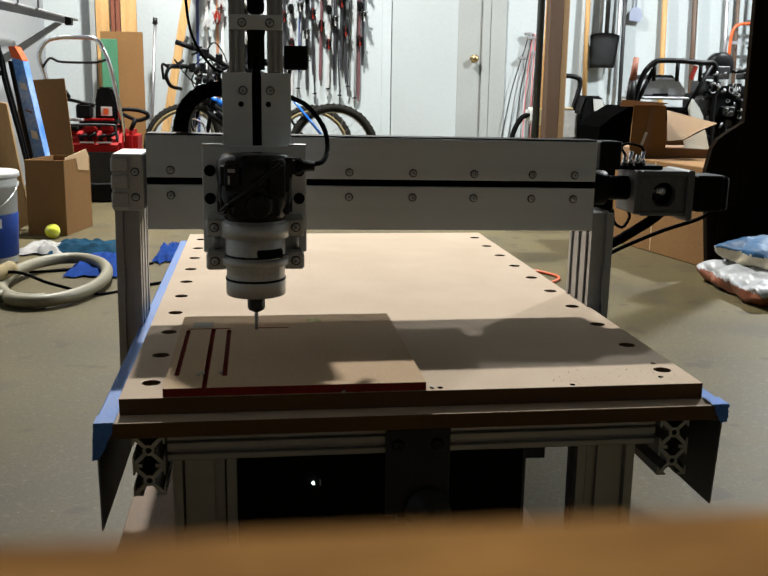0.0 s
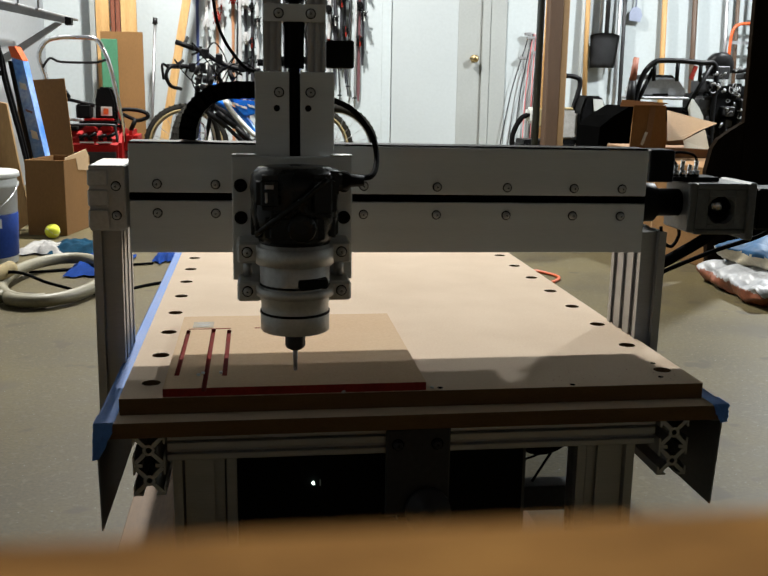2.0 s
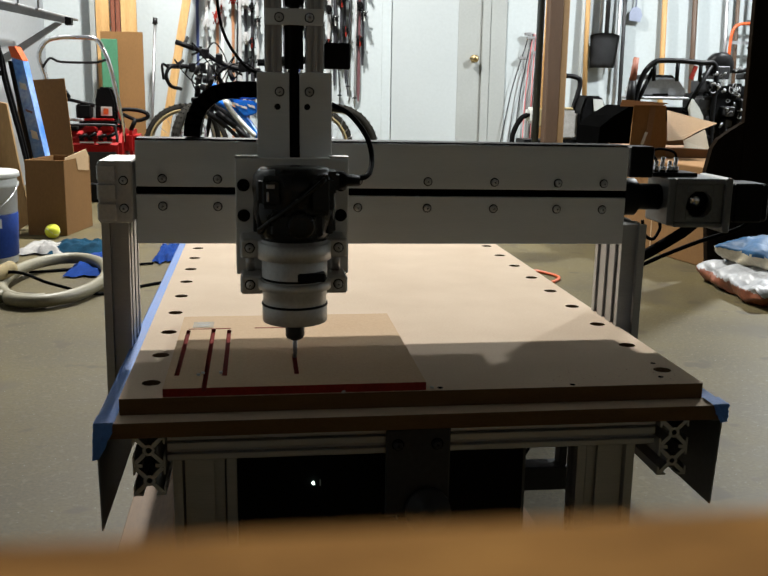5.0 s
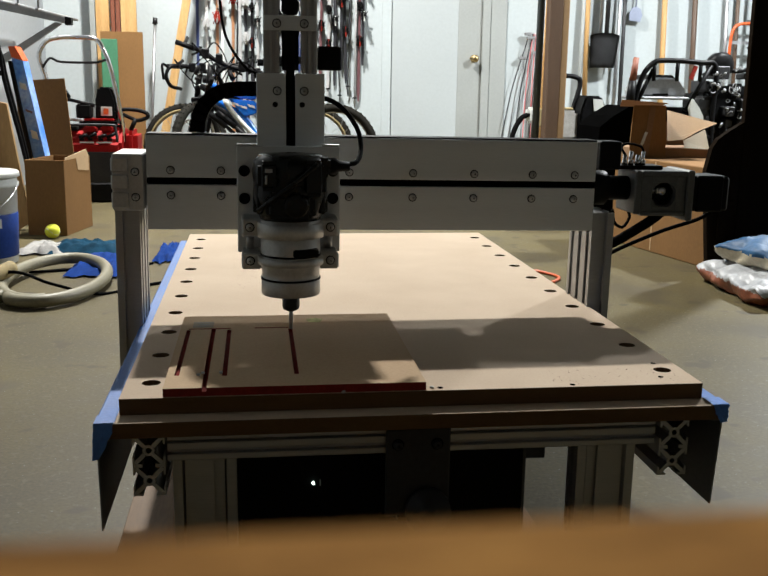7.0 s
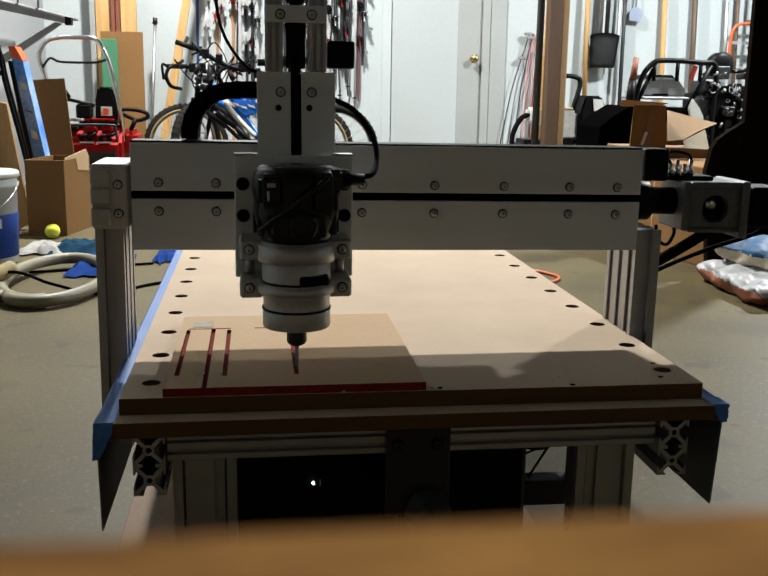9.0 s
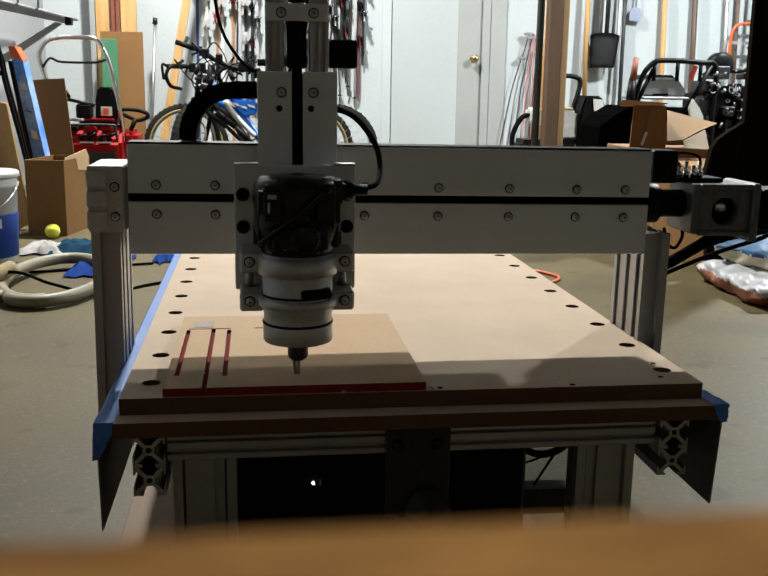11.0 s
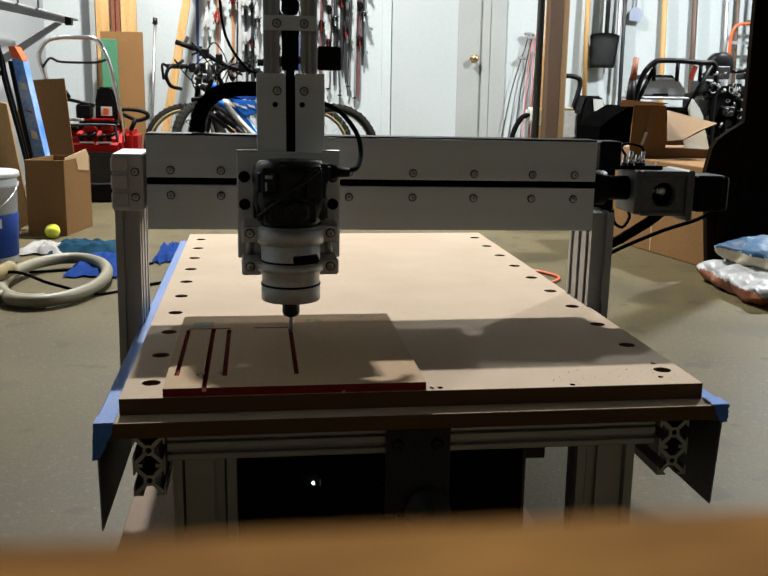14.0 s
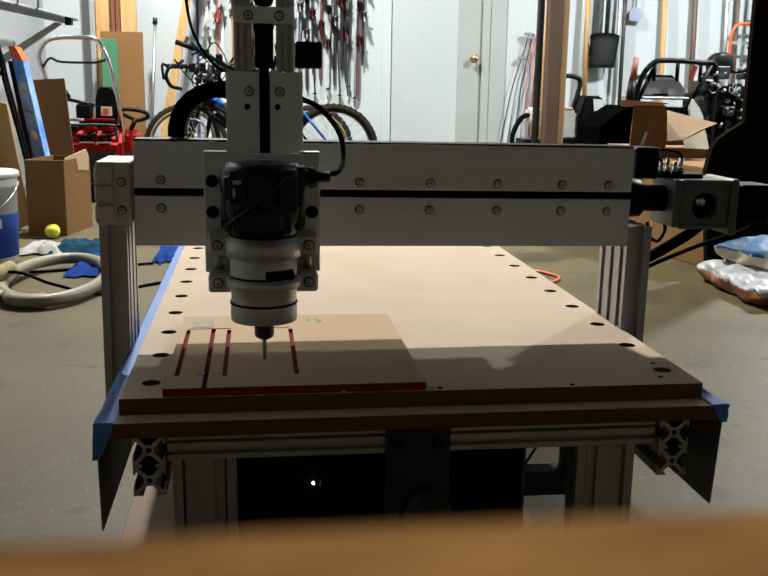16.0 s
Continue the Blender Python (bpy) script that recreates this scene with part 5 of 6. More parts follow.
def ski(x, y, z0, z1, mats, lean, bind, label, slim=0.8, bind_mat=None):
    t = thing("ski", x, y, z0, label, "ski", "skis along the wall")
    bm = bmesh.new()
    n = 24
    rows = []
    for k in range(n + 1):
        u = k / n
        z = (z1 - z0) * u
        w = slim * (0.019 + 0.008 * (2 * u - 1) ** 2)
        if u < 0.05:
            w *= 0.55 + 0.45 * u / 0.05
        if u > 0.93:
            w *= max(0.15, 1 - (u - 0.93) / 0.075)
        off = 0.10 * max(0, u - 0.9) * 6 * (u - 0.9) * 10 * 0.5
        th = 0.006 + 0.007 * math.sin(math.pi * u)
        xo = lean * z
        rows.append([bm.verts.new(p) for p in ((xo - w, -off, z), (xo + w, -off, z), (xo + w, -off + th, z), (xo - w, -off + th, z))])
    for a, b in zip(rows, rows[1:]):
        for i in range(4):
            bm.faces.new((a[i], a[(i + 1) % 4], b[(i + 1) % 4], b[i]))
    bm.faces.new(rows[0])
    bm.faces.new(rows[-1])
    part("ski_blade", bm, mats, t)
    if bind:
        for nm, zz, h in (("heel_binding", bind - z0, 0.11), ("toe_binding", bind - z0 + 0.26, 0.09)):
            bm = bmesh.new()
            xo = lean * zz
            box(bm, xo - 0.030, xo + 0.030, -0.022, -0.0005, zz - h / 2 - 0.03, zz + h / 2 + 0.03, 0.004)
            box(bm, xo - 0.036, xo + 0.036, -0.075, -0.022, zz - h / 2, zz + h / 2, 0.010, seg=2)
            prism(bm, [(xo - 0.055, zz), (xo - 0.03, zz - 0.04), (xo - 0.03, zz + 0.03)], -0.06, -0.03)
            prism(bm, [(xo + 0.055, zz - 0.01), (xo + 0.03, zz - 0.05), (xo + 0.03, zz + 0.03)], -0.06, -0.03)
            box(bm, xo - 0.010, xo + 0.010, -0.11, -0.07, zz - 0.02, zz + 0.05, 0.004)
            for q in (-1, 1):
                cyl(bm, (xo + q * 0.030, -0.03, zz), (xo + q * 0.062, -0.05, zz + 0.07), 0.007, seg=6)
                cyl(bm, (xo + q * 0.030, -0.03, zz - 0.02), (xo + q * 0.055, -0.02, zz - 0.09), 0.0055, seg=6)
            bmesh.ops.transform(bm, matrix=Matrix.Translation((xo, 0, zz)) @ Matrix.Diagonal((slim, 1, slim, 1)) @ Matrix.Translation((-xo, 0, -zz)), verts=bm.verts)
            part(nm, bm, bind_mat or BLACK, t, "ski binding with levers")
        bm = bmesh.new()
        xo = lean * (bind - z0)
        box(bm, xo - 0.012 * slim, xo + 0.012 * slim, -0.078, -0.0755, bind - z0 - 0.045, bind - z0 + 0.03, 0.001)
        part("binding_badge", bm, [CORE, WHITE][int(x * 100) % 2], t, "small coloured binding plate")
    return t


def ski_pole(x, y, z0, z1, lean, mats, label):
    t = thing("ski_pole", x, y, z0, label, "ski pole", "ski poles along the wall")
    bm = bmesh.new()
    cyl(bm, (0, 0, 0), (lean * (z1 - z0), 0, z1 - z0), 0.0045, 0.008, seg=8)
    part("pole_shaft", bm, mats, t)
    bm = bmesh.new()
    lathe(bm, (lean * 0.08, 0, 0.07), [(0.008, 0), (0.020, 0.004), (0.020, 0.008), (0.008, 0.012)], 16)
    part("basket", bm, BLACK, t)


def skis():
    for x, mats, bind, z0, lean in ((-0.315, SKI[0], 1.45, 0.0, 0.01), (-0.235, SKI[1], 1.15, 0.0, 0.0), (-0.170, SKI[2], 1.2, 0.0, 0.015), (-0.105, SKI[1], 1.3, 0.0, -0.01), (-0.045, SKI[2], 1.35, 0.0, 0.01), (0.02, SKI[3], 0.0, 0.0, 0.0), (0.075, SKI[5], 1.05, 0.0, -0.01)):
        ski(x, 6.56, z0, 1.72, mats, lean, bind, "long narrow ski standing upright at the wall", 0.55, CORE if mats is SKI[2] else SKI[3])
    for x, mats, bind, z0, lean in ((0.30, SKI[5], 0.98, 0.58, 0.02), (0.42, SKI[3], 1.02, 0.62, -0.01), (0.535, SKI[5], 1.10, 0.66, 0.0), (0.640, SKI[4], 1.16, 0.74, 0.02), (0.755, SKI[5], 1.20, 0.70, 0.0), (0.845, SKI[5], 1.12, 0.72, -0.02), (0.945, SKI[4], 1.05, 0.58, 0.01)):
        ski(x, 6.575, z0, 2.2, mats, lean, bind, "ski with black bindings hanging on the wall", 0.48)
    for x, mats, bind, z0, lean in ((0.105, SKI[5], 1.02, 0.50, 0.01), (0.155, SKI[3], 1.18, 0.55, 0.0), (0.365, SKI[5], 1.22, 0.75, -0.01), (0.475, SKI[0], 1.30, 0.80, 0.015), (0.585, SKI[5], 1.25, 0.78, -0.01), (0.70, SKI[3], 1.02, 0.62, 0.01), (0.805, SKI[5], 1.34, 0.82, 0.0), (0.975, SKI[5], 1.24, 0.86, 0.01)):
        ski(x, 6.565, z0, 2.15, mats, lean, bind, "narrow ski with black bindings hanging on the wall", 0.46)
    for x, z0, lean, mats in ((0.46, 0.60, 0.05, SKI[3]), (0.60, 0.56, -0.03, SKI[5]), (0.70, 0.60, 0.03, SKI[3]), (0.80, 0.55, -0.05, SKI[5]), (0.86, 0.62, 0.02, SKI[5]), (0.915, 0.53, 0.01, SKI[3]), (-0.02, 0.5, 0.03, SKI[5]), (0.13, 0.45, -0.02, SKI[5])):
        ski_pole(x, 6.57, z0, 1.8, lean, mats, "slim ski pole with a black basket")
    t = thing("wall_rack", 0.6, 6.55, 1.75, "wooden rail for skis fixed to the wall", "rack")
    t.location = (0, 0, 0)
    helper_box("rail", t, PINE, -0.45, 1.05, 6.592, 6.5995, 1.70, 1.78, 0.003)


# ---------------------------------------------------------------- east side
def wall_tools():
    def pole(name, x, z0, z1, r, mats, label, cat, lean=0.0, y=6.52):
        bm = bmesh.new()
        cyl(bm, (x, y, z0), (x + lean * (z1 - z0), y + 0.03, z1), r, seg=10)
        return tagged(part(name, bm, mats), label, cat, "long tools on the wall")
    t = thing("loop_wires", 2.3, 6.55, 0.3, "bundle of thin wires hanging from a wall hook", "wire")
    t.location = (0, 0, 0)
    for k, (x0, x1, mats) in enumerate(((2.30, 2.10, DARKMETAL), (2.32, 2.16, STEEL), (2.335, 2.22, DARKMETAL), (2.345, 2.30, PINK), (2.36, 2.33, STEEL), (2.375, 2.37, PINK))):
        bm = bmesh.new()
        pipe(bm, [(x1, 6.55, 0.15), ((x0 + x1) / 2 - 0.01, 6.55, 0.66), (x0, 6.55, 1.05), (x0 + 0.02, 6.55, 1.13), (2.37, 6.55, 1.10), (2.385, 6.55, 0.95), (2.36 + 0.01 * k, 6.55, 0.3)], 0.0045, 6, 6)
        part("wire", bm, mats, t)
    for x, z in ((2.31, 1.13), (2.33, 1.10), (2.27, 0.94), (2.37, 0.985)):
        bm = bmesh.new()
        box(bm, x - 0.03, x + 0.03, 6.53, 6.56, z - 0.012, z + 0.012, 0.004)
        part("clip", bm, STEEL, t)
    # post and pipe
    bm = bmesh.new()
    box(bm, 2.005, 2.090, 4.97, 5.06, 0, 4.399, 0.004)
    box(bm, 2.0905, 2.135, 4.975, 5.055, 0, 4.399, 0.004, mat=1)
    tagged(part("support_post", bm, [BROWNPOST, BOARDP]), "brown painted wooden support post", "post", kind="structure")
    bm = bmesh.new()
    cyl(bm, (1.985, 5.12, 0), (1.995, 5.12, 4.39), 0.024)
    tagged(part("drain_pipe", bm, SLATE), "dark grey plastic pipe beside the post", "pipe")
    pole("tool_handle", 2.44, 0.10, 1.95, 0.019, BOARDW, "yellow wooden tool handle on the wall", "tool", 0.02)
    pole("tool_handle", 2.745, 0.0, 1.95, 0.016, TRIM, "weathered grey tool handle on the wall", "tool", 0.012)
    pole("tool_handle", 2.80, 0.60, 1.95, 0.020, BOARDW, "yellow wooden tool handle on the wall", "tool", -0.01)
    pole("tool_handle", 3.04, 0.0, 1.95, 0.013, STEEL, "thin grey metal tool handle on the wall", "tool", 0.02)
    pole("tool_handle", 3.105, 0.0, 1.95, 0.016, DARKMETAL, "thin dark tool handle on the wall", "tool", 0.0)
    pole("tool_handle", 3.47, 0.0, 1.95, 0.022, BOARDW, "yellow wooden tool handle on the wall", "tool", -0.02)
    pole("tool_handle", 3.73, 0.0, 1.95, 0.022, BROWNPOST, "brown wooden tool handle on the wall", "tool", -0.02)
    pole("tool_handle", 4.02, 0.0, 1.95, 0.016, STEEL, "thin grey metal tool handle on the wall", "tool", -0.03)
    pole("tool_handle", 4.10, 0.0, 1.95, 0.016, BROWNPOST, "brown wooden tool handle on the wall", "tool", -0.02)
    t = thing("shovel", 2.94, 6.5, 0.87, "black square shovel hanging blade down on the wall", "shovel")
    t.location = (0, 0, 0)
    bm = bmesh.new()
    rows = []
    for j in range(7):
        v = j / 6
        rows.append([bm.verts.new((2.938 + (u - 0.5) * (0.205 + 0.045 * v) - 0.02 * (1 - v), 6.50 - 0.03 * (1 - (2 * u - 1) ** 2) - 0.015 * (1 - v), 0.873 + 0.275 * v - 0.02 * v * abs(2 * u - 1) ** 3)) for u in [i / 8 for i in range(9)]])
    for a, b in zip(rows, rows[1:]):
        for i in range(8):
            f = bm.faces.new((a[i], a[i + 1], b[i + 1], b[i]))
            f.smooth = True
    bmesh.ops.solidify(bm, geom=bm.faces[:], thickness=0.006)
    part("blade", bm, DARKMETAL, t)
    bm = bmesh.new()
    cyl(bm, (2.945, 6.49, 1.12), (2.965, 6.53, 2.0), 0.018)
    part("shaft", bm, DARKMETAL, t)
    bm = bmesh.new()
    cyl(bm, (2.905, 6.52, 1.12), (2.915, 6.54, 2.0), 0.015)
    tagged(part("rake_handle", bm, STEEL), "grey metal rake handle beside the shovel", "tool", "long tools on the wall")
    t = thing("fly_swatter", 3.2, 6.55, 1.25, "blue-grey plastic swatter hanging on the wall", "swatter")
    t.location = (0, 0, 0)
    bm = bmesh.new()
    prism(bm, [(3.155, 1.255), (3.245, 1.245), (3.262, 1.30), (3.245, 1.345), (3.21, 1.365), (3.170, 1.350), (3.150, 1.305)], 6.55, 6.56)
    part("pad", bm, SWAT, t)
    bm = bmesh.new()
    cyl(bm, (3.205, 6.556, 1.36), (3.215, 6.57, 1.75), 0.006, seg=8)
    part("stem", bm, SWAT, t)
    # saw horse frame, orange, and ladder
    t = thing("bow_saw", 4.1, 6.45, 1.0, "orange bow saw hanging by the ladder", "saw")
    t.location = (0, 0, 0)
    bm = bmesh.new()
    pipe(bm, [(3.99, 6.46, 0.98), (4.00, 6.46, 1.16), (4.05, 6.46, 1.235), (4.20, 6.46, 1.245), (4.50, 6.46, 1.22)], 0.013, 8, 5)
    part("bow", bm, ORANGE, t)
    bm = bmesh.new()
    box(bm, 3.995, 4.5, 6.455, 6.460, 1.08, 1.105)
    part("saw_blade", bm, STEEL, t)
    t = thing("step_ladder", 4.25, 6.4, 0, "grey aluminium ladder standing at the wall", "ladder")
    t.location = (0, 0, 0)
    for x in (4.14, 4.46):
        helper_box("rail", t, STEEL, x, x + 0.03, 6.38, 6.43, 0, 1.9, 0.003)
    for k in range(6):
        helper_box("rung", t, STEEL, 4.17, 4.46, 6.39, 6.42, 0.28 * k + 0.25, 0.28 * k + 0.28, 0.003)


def pressure_washer():
    t = thing("pressure_washer", 2.1, 5.3, 0, "black pressure washer with hose and white pump parts", "pressure washer")
    t.location = (0, 0, 0)
    bm = bmesh.new()
    pipe(bm, [(2.19, 5.45, 0.30), (2.185, 5.42, 0.60), (2.19, 5.40, 0.76), (2.24, 5.40, 0.79), (2.34, 5.40, 0.785), (2.375, 5.40, 0.74), (2.33, 5.38, 0.58), (2.27, 5.35, 0.40), (2.25, 5.35, 0.15)], 0.017, 10, 6)
    part("push_handle", bm, BLACK, t)
    bm = bmesh.new()
    pipe(bm, [(1.96, 5.25, 0.05), (1.885, 5.25, 0.20), (1.865, 5.25, 0.38), (1.92, 5.25, 0.50), (1.98, 5.25, 0.53)], 0.018, 10, 6)
    part("hose_loop", bm, RUBBER, t, "black rubber hose loop")
    helper_box("pump_block", t, WHITE, 1.96, 2.03, 5.22, 5.30, 0.47, 0.58, 0.018, "white pump block", 2)
    helper_box("yellow_valve", t, TAN, 2.035, 2.06, 5.21, 5.27, 0.45, 0.57, 0.006, "yellowish valve")
    helper_box("water_tank", t, RAG, 2.19, 2.32, 5.24, 5.36, 0.36, 0.56, 0.02, "translucent grey tank", 2)
    helper_box("tank_cap", t, TAN, 2.21, 2.29, 5.26, 5.33, 0.562, 0.58, 0.006, "olive yellow cap")
    bm = bmesh.new()
    box(bm, 1.92, 2.42, 5.22, 5.50, 0.12, 0.36, 0.03, seg=2)
    part("engine_block", bm, BLACK, t)
    bm = bmesh.new()
    prism(bm, [(2.33, 0.36), (2.56, 0.36), (2.55, 0.50), (2.47, 0.66), (2.36, 0.66), (2.33, 0.55)], 5.22, 5.42)
    bmesh.ops.bevel(bm, geom=bm.edges[:], offset=0.012, segments=2, affect="EDGES")
    part("control_box", bm, BLACK, t)
    bm = bmesh.new()
    prism(bm, [(2.42, 0.56), (2.50, 0.555), (2.475, 0.635), (2.41, 0.64)], 5.212, 5.2185)
    part("info_plate", bm, WHITE, t, "white information plate")
    for x in (1.98, 2.36):
        bm = bmesh.new()
        lathe(bm, (x, 5.20, 0.13), [(0.05, 0), (0.115, 0), (0.13, 0.01), (0.13, 0.04), (0.115, 0.05), (0.05, 0.05)], 26, "Y")
        part("wheel", bm, RUBBER, t)
    bm = bmesh.new()
    rng = random.Random(5)
    for k in range(9):
        x = 2.28 + 0.30 * rng.random()
        pipe(bm, [(x, 5.2, 0.30), (x + 0.05, 5.18, 0.38 + 0.1 * rng.random()), (x + 0.12, 5.18, 0.42), (x + 0.16, 5.2, 0.30)], 0.006, 6, 4)
    part("fuel_line", bm, STEEL, t, "tangled grey lines")


def generator():
    t = thing("portable_generator", 2.7, 4.75, 0, "portable generator with black tube frame and silver tank", "generator")
    t.location = (0.02, 0, 0)
    for y, k in ((4.60, 1.0), (5.02, 0.62)):
        bm = bmesh.new()
        pipe(bm, [(2.42, y, 0.02), (2.42, y, 0.45 * k), (2.46, y, 0.74 * k), (2.53, y, 0.86 * k), (2.62, y, 0.885 * k), (2.85, y, 0.875 * k), (2.95, y, 0.845 * k), (2.95, y, 0.55 * k), (2.96, y, 0.02)], 0.0165, 10, 6)
        part("tube_frame", bm, BLACK, t)
    bm = bmesh.new()
    for x in (2.55, 2.70, 2.85):
        cyl(bm, (x, 4.60, 0.875), (x, 4.60, 0.76), 0.012)
    cyl(bm, (2.70, 4.60, 0.42), (2.70, 5.02, 0.54), 0.014)
    cyl(bm, (2.44, 4.60, 0.42), (2.96, 4.60, 0.42), 0.014)
    cyl(bm, (2.92, 4.60, 0.86), (2.78, 4.62, 0.58), 0.014)
    cyl(bm, (2.44, 4.60, 0.60), (2.55, 4.62, 0.83), 0.013)
    part("frame_brace", bm, BLACK, t)
    bm = bmesh.new()
    prism(bm, [(2.492, 0.668), (2.785, 0.668), (2.782, 0.700), (2.735, 0.768), (2.695, 0.782), (2.560, 0.782), (2.520, 0.768), (2.488, 0.715)], 4.63, 4.92)
    bmesh.ops.bevel(bm, geom=bm.edges[:], offset=0.012, segments=2, affect="EDGES")
    part("fuel_tank", bm, SILVER, t, "shiny silver fuel tank")
    bm = bmesh.new()
    box(bm, 2.478, 2.795, 4.610, 4.94, 0.648, 0.666, 0.006)
    part("tank_rim", bm, GREYSTEEL, t)
    bm = bmesh.new()
    box(bm, 2.56, 2.66, 4.618, 4.629, 0.672, 0.686, 0.002)
    part("tank_badge", bm, BLACK, t)
    bm = bmesh.new()
    prism(bm, [(2.525, 0.772), (2.735, 0.772), (2.70, 0.800), (2.56, 0.800)], 4.68, 4.95)
    part("tank_saddle", bm, BLACK, t, "black cover over the tank")
    helper_box("engine", t, BLACK, 2.47, 2.90, 4.66, 4.97, 0.08, 0.60, 0.04, "black engine", 2)
    bm = bmesh.new()
    cyl(bm, (2.415, 4.60, 0.76), (2.430, 4.60, 0.90), 0.022, 0.017)
    cyl(bm, (2.405, 4.60, 0.60), (2.415, 4.60, 0.76), 0.03, 0.024, mat=1)
    part("grip", bm, [REDWOOD, BLACK], t, "dark reddish handle grip")
    bm = bmesh.new()
    prism(bm, [(2.775, 0.78), (2.805, 0.86), (2.825, 0.85), (2.800, 0.77)], 4.585, 4.60)
    part("red_tag", bm, CORE, t)


def motor_scooter():
    t = thing("mini_motorbike", 3.1, 4.8, 0, "black mini motorbike with round headlamp and chrome bits", "motorbike")
    t.location = (0, 0, 0)
    rng = random.Random(9)
    bm = bmesh.new()
    lathe(bm, (3.03, 4.64, 0.865), [(0.015, -0.02), (0.055, -0.016), (0.078, 0.0), (0.078, 0.07), (0.04, 0.10)], 26, "Y")
    part("headlamp", bm, BLACK, t, "round black headlamp")
    bm = bmesh.new()
    for k in range(26):
        x, z = 2.92 + 0.42 * rng.random(), 0.42 + 0.40 * rng.random()
        s = 0.015 + 0.025 * rng.random()
        box(bm, x - s, x + s, 4.60 + 0.1 * rng.random(), 4.78, z - s, z + s, 0.006)
    part("engine_parts", bm, DARKMETAL, t)
    bm = bmesh.new()
    for k in range(15):
        x, z = 2.93 + 0.34 * rng.random(), 0.52 + 0.34 * rng.random()
        n = (rng.random() - 0.5, 0.6, rng.random() - 0.5)
        ring(bm, (x, 4.585 + 0.02 * rng.random(), z), n, 0.008 + 0.014 * rng.random(), 0.0028, 12, 5)
    for k in range(22):
        x, z = 2.92 + 0.36 * rng.random(), 0.50 + 0.38 * rng.random()
        a, q = 6.28 * rng.random(), 0.010 + 0.016 * rng.random()
        pipe(bm, [(x, 4.60, z), (x + q * math.cos(a), 4.575, z + q * math.sin(a)), (x + 1.7 * q * math.cos(a + 0.6), 4.59, z + 1.7 * q * math.sin(a + 0.6))], 0.003 + 0.004 * rng.random(), 6, 3)
    part("chrome_parts", bm, GREYSTEEL, t, "bright metal engine parts")
    helper_box("body", t, BLACK, 2.93, 3.42, 4.70, 5.0, 0.18, 0.74, 0.05, "", 2)
    helper_box("side_case", t, BLACK, 3.14, 3.40, 4.58, 4.70, 0.42, 0.66, 0.01)
    bm = bmesh.new()
    pipe(bm, [(2.92, 4.66, 0.80), (3.0, 4.66, 0.84), (3.15, 4.66, 0.83), (3.30, 4.64, 0.86), (3.42, 4.64, 0.84)], 0.014, 8)
    pipe(bm, [(3.20, 4.66, 0.98), (3.27, 4.66, 0.88), (3.36, 4.66, 0.84), (3.46, 4.66, 0.90)], 0.010, 8)
    part("steering_bar", bm, BLACK, t)
    bm = bmesh.new()
    prism(bm, [(2.80, 0.60), (2.825, 0.66), (2.87, 0.60), (2.905, 0.545), (2.90, 0.50), (2.82, 0.53)], 4.57, 4.60)
    bmesh.ops.bevel(bm, geom=bm.edges[:], offset=0.006, segments=2, affect="EDGES")
    part("tank_panel", bm, WHITE, t, "white side panel")
    for x in (2.98, 3.62):
        bm = bmesh.new()
        ring(bm, (x, 4.85, 0.19), (0, 1, 0), 0.14, 0.05, 30, 10)
        part("wheel", bm, RUBBER, t)


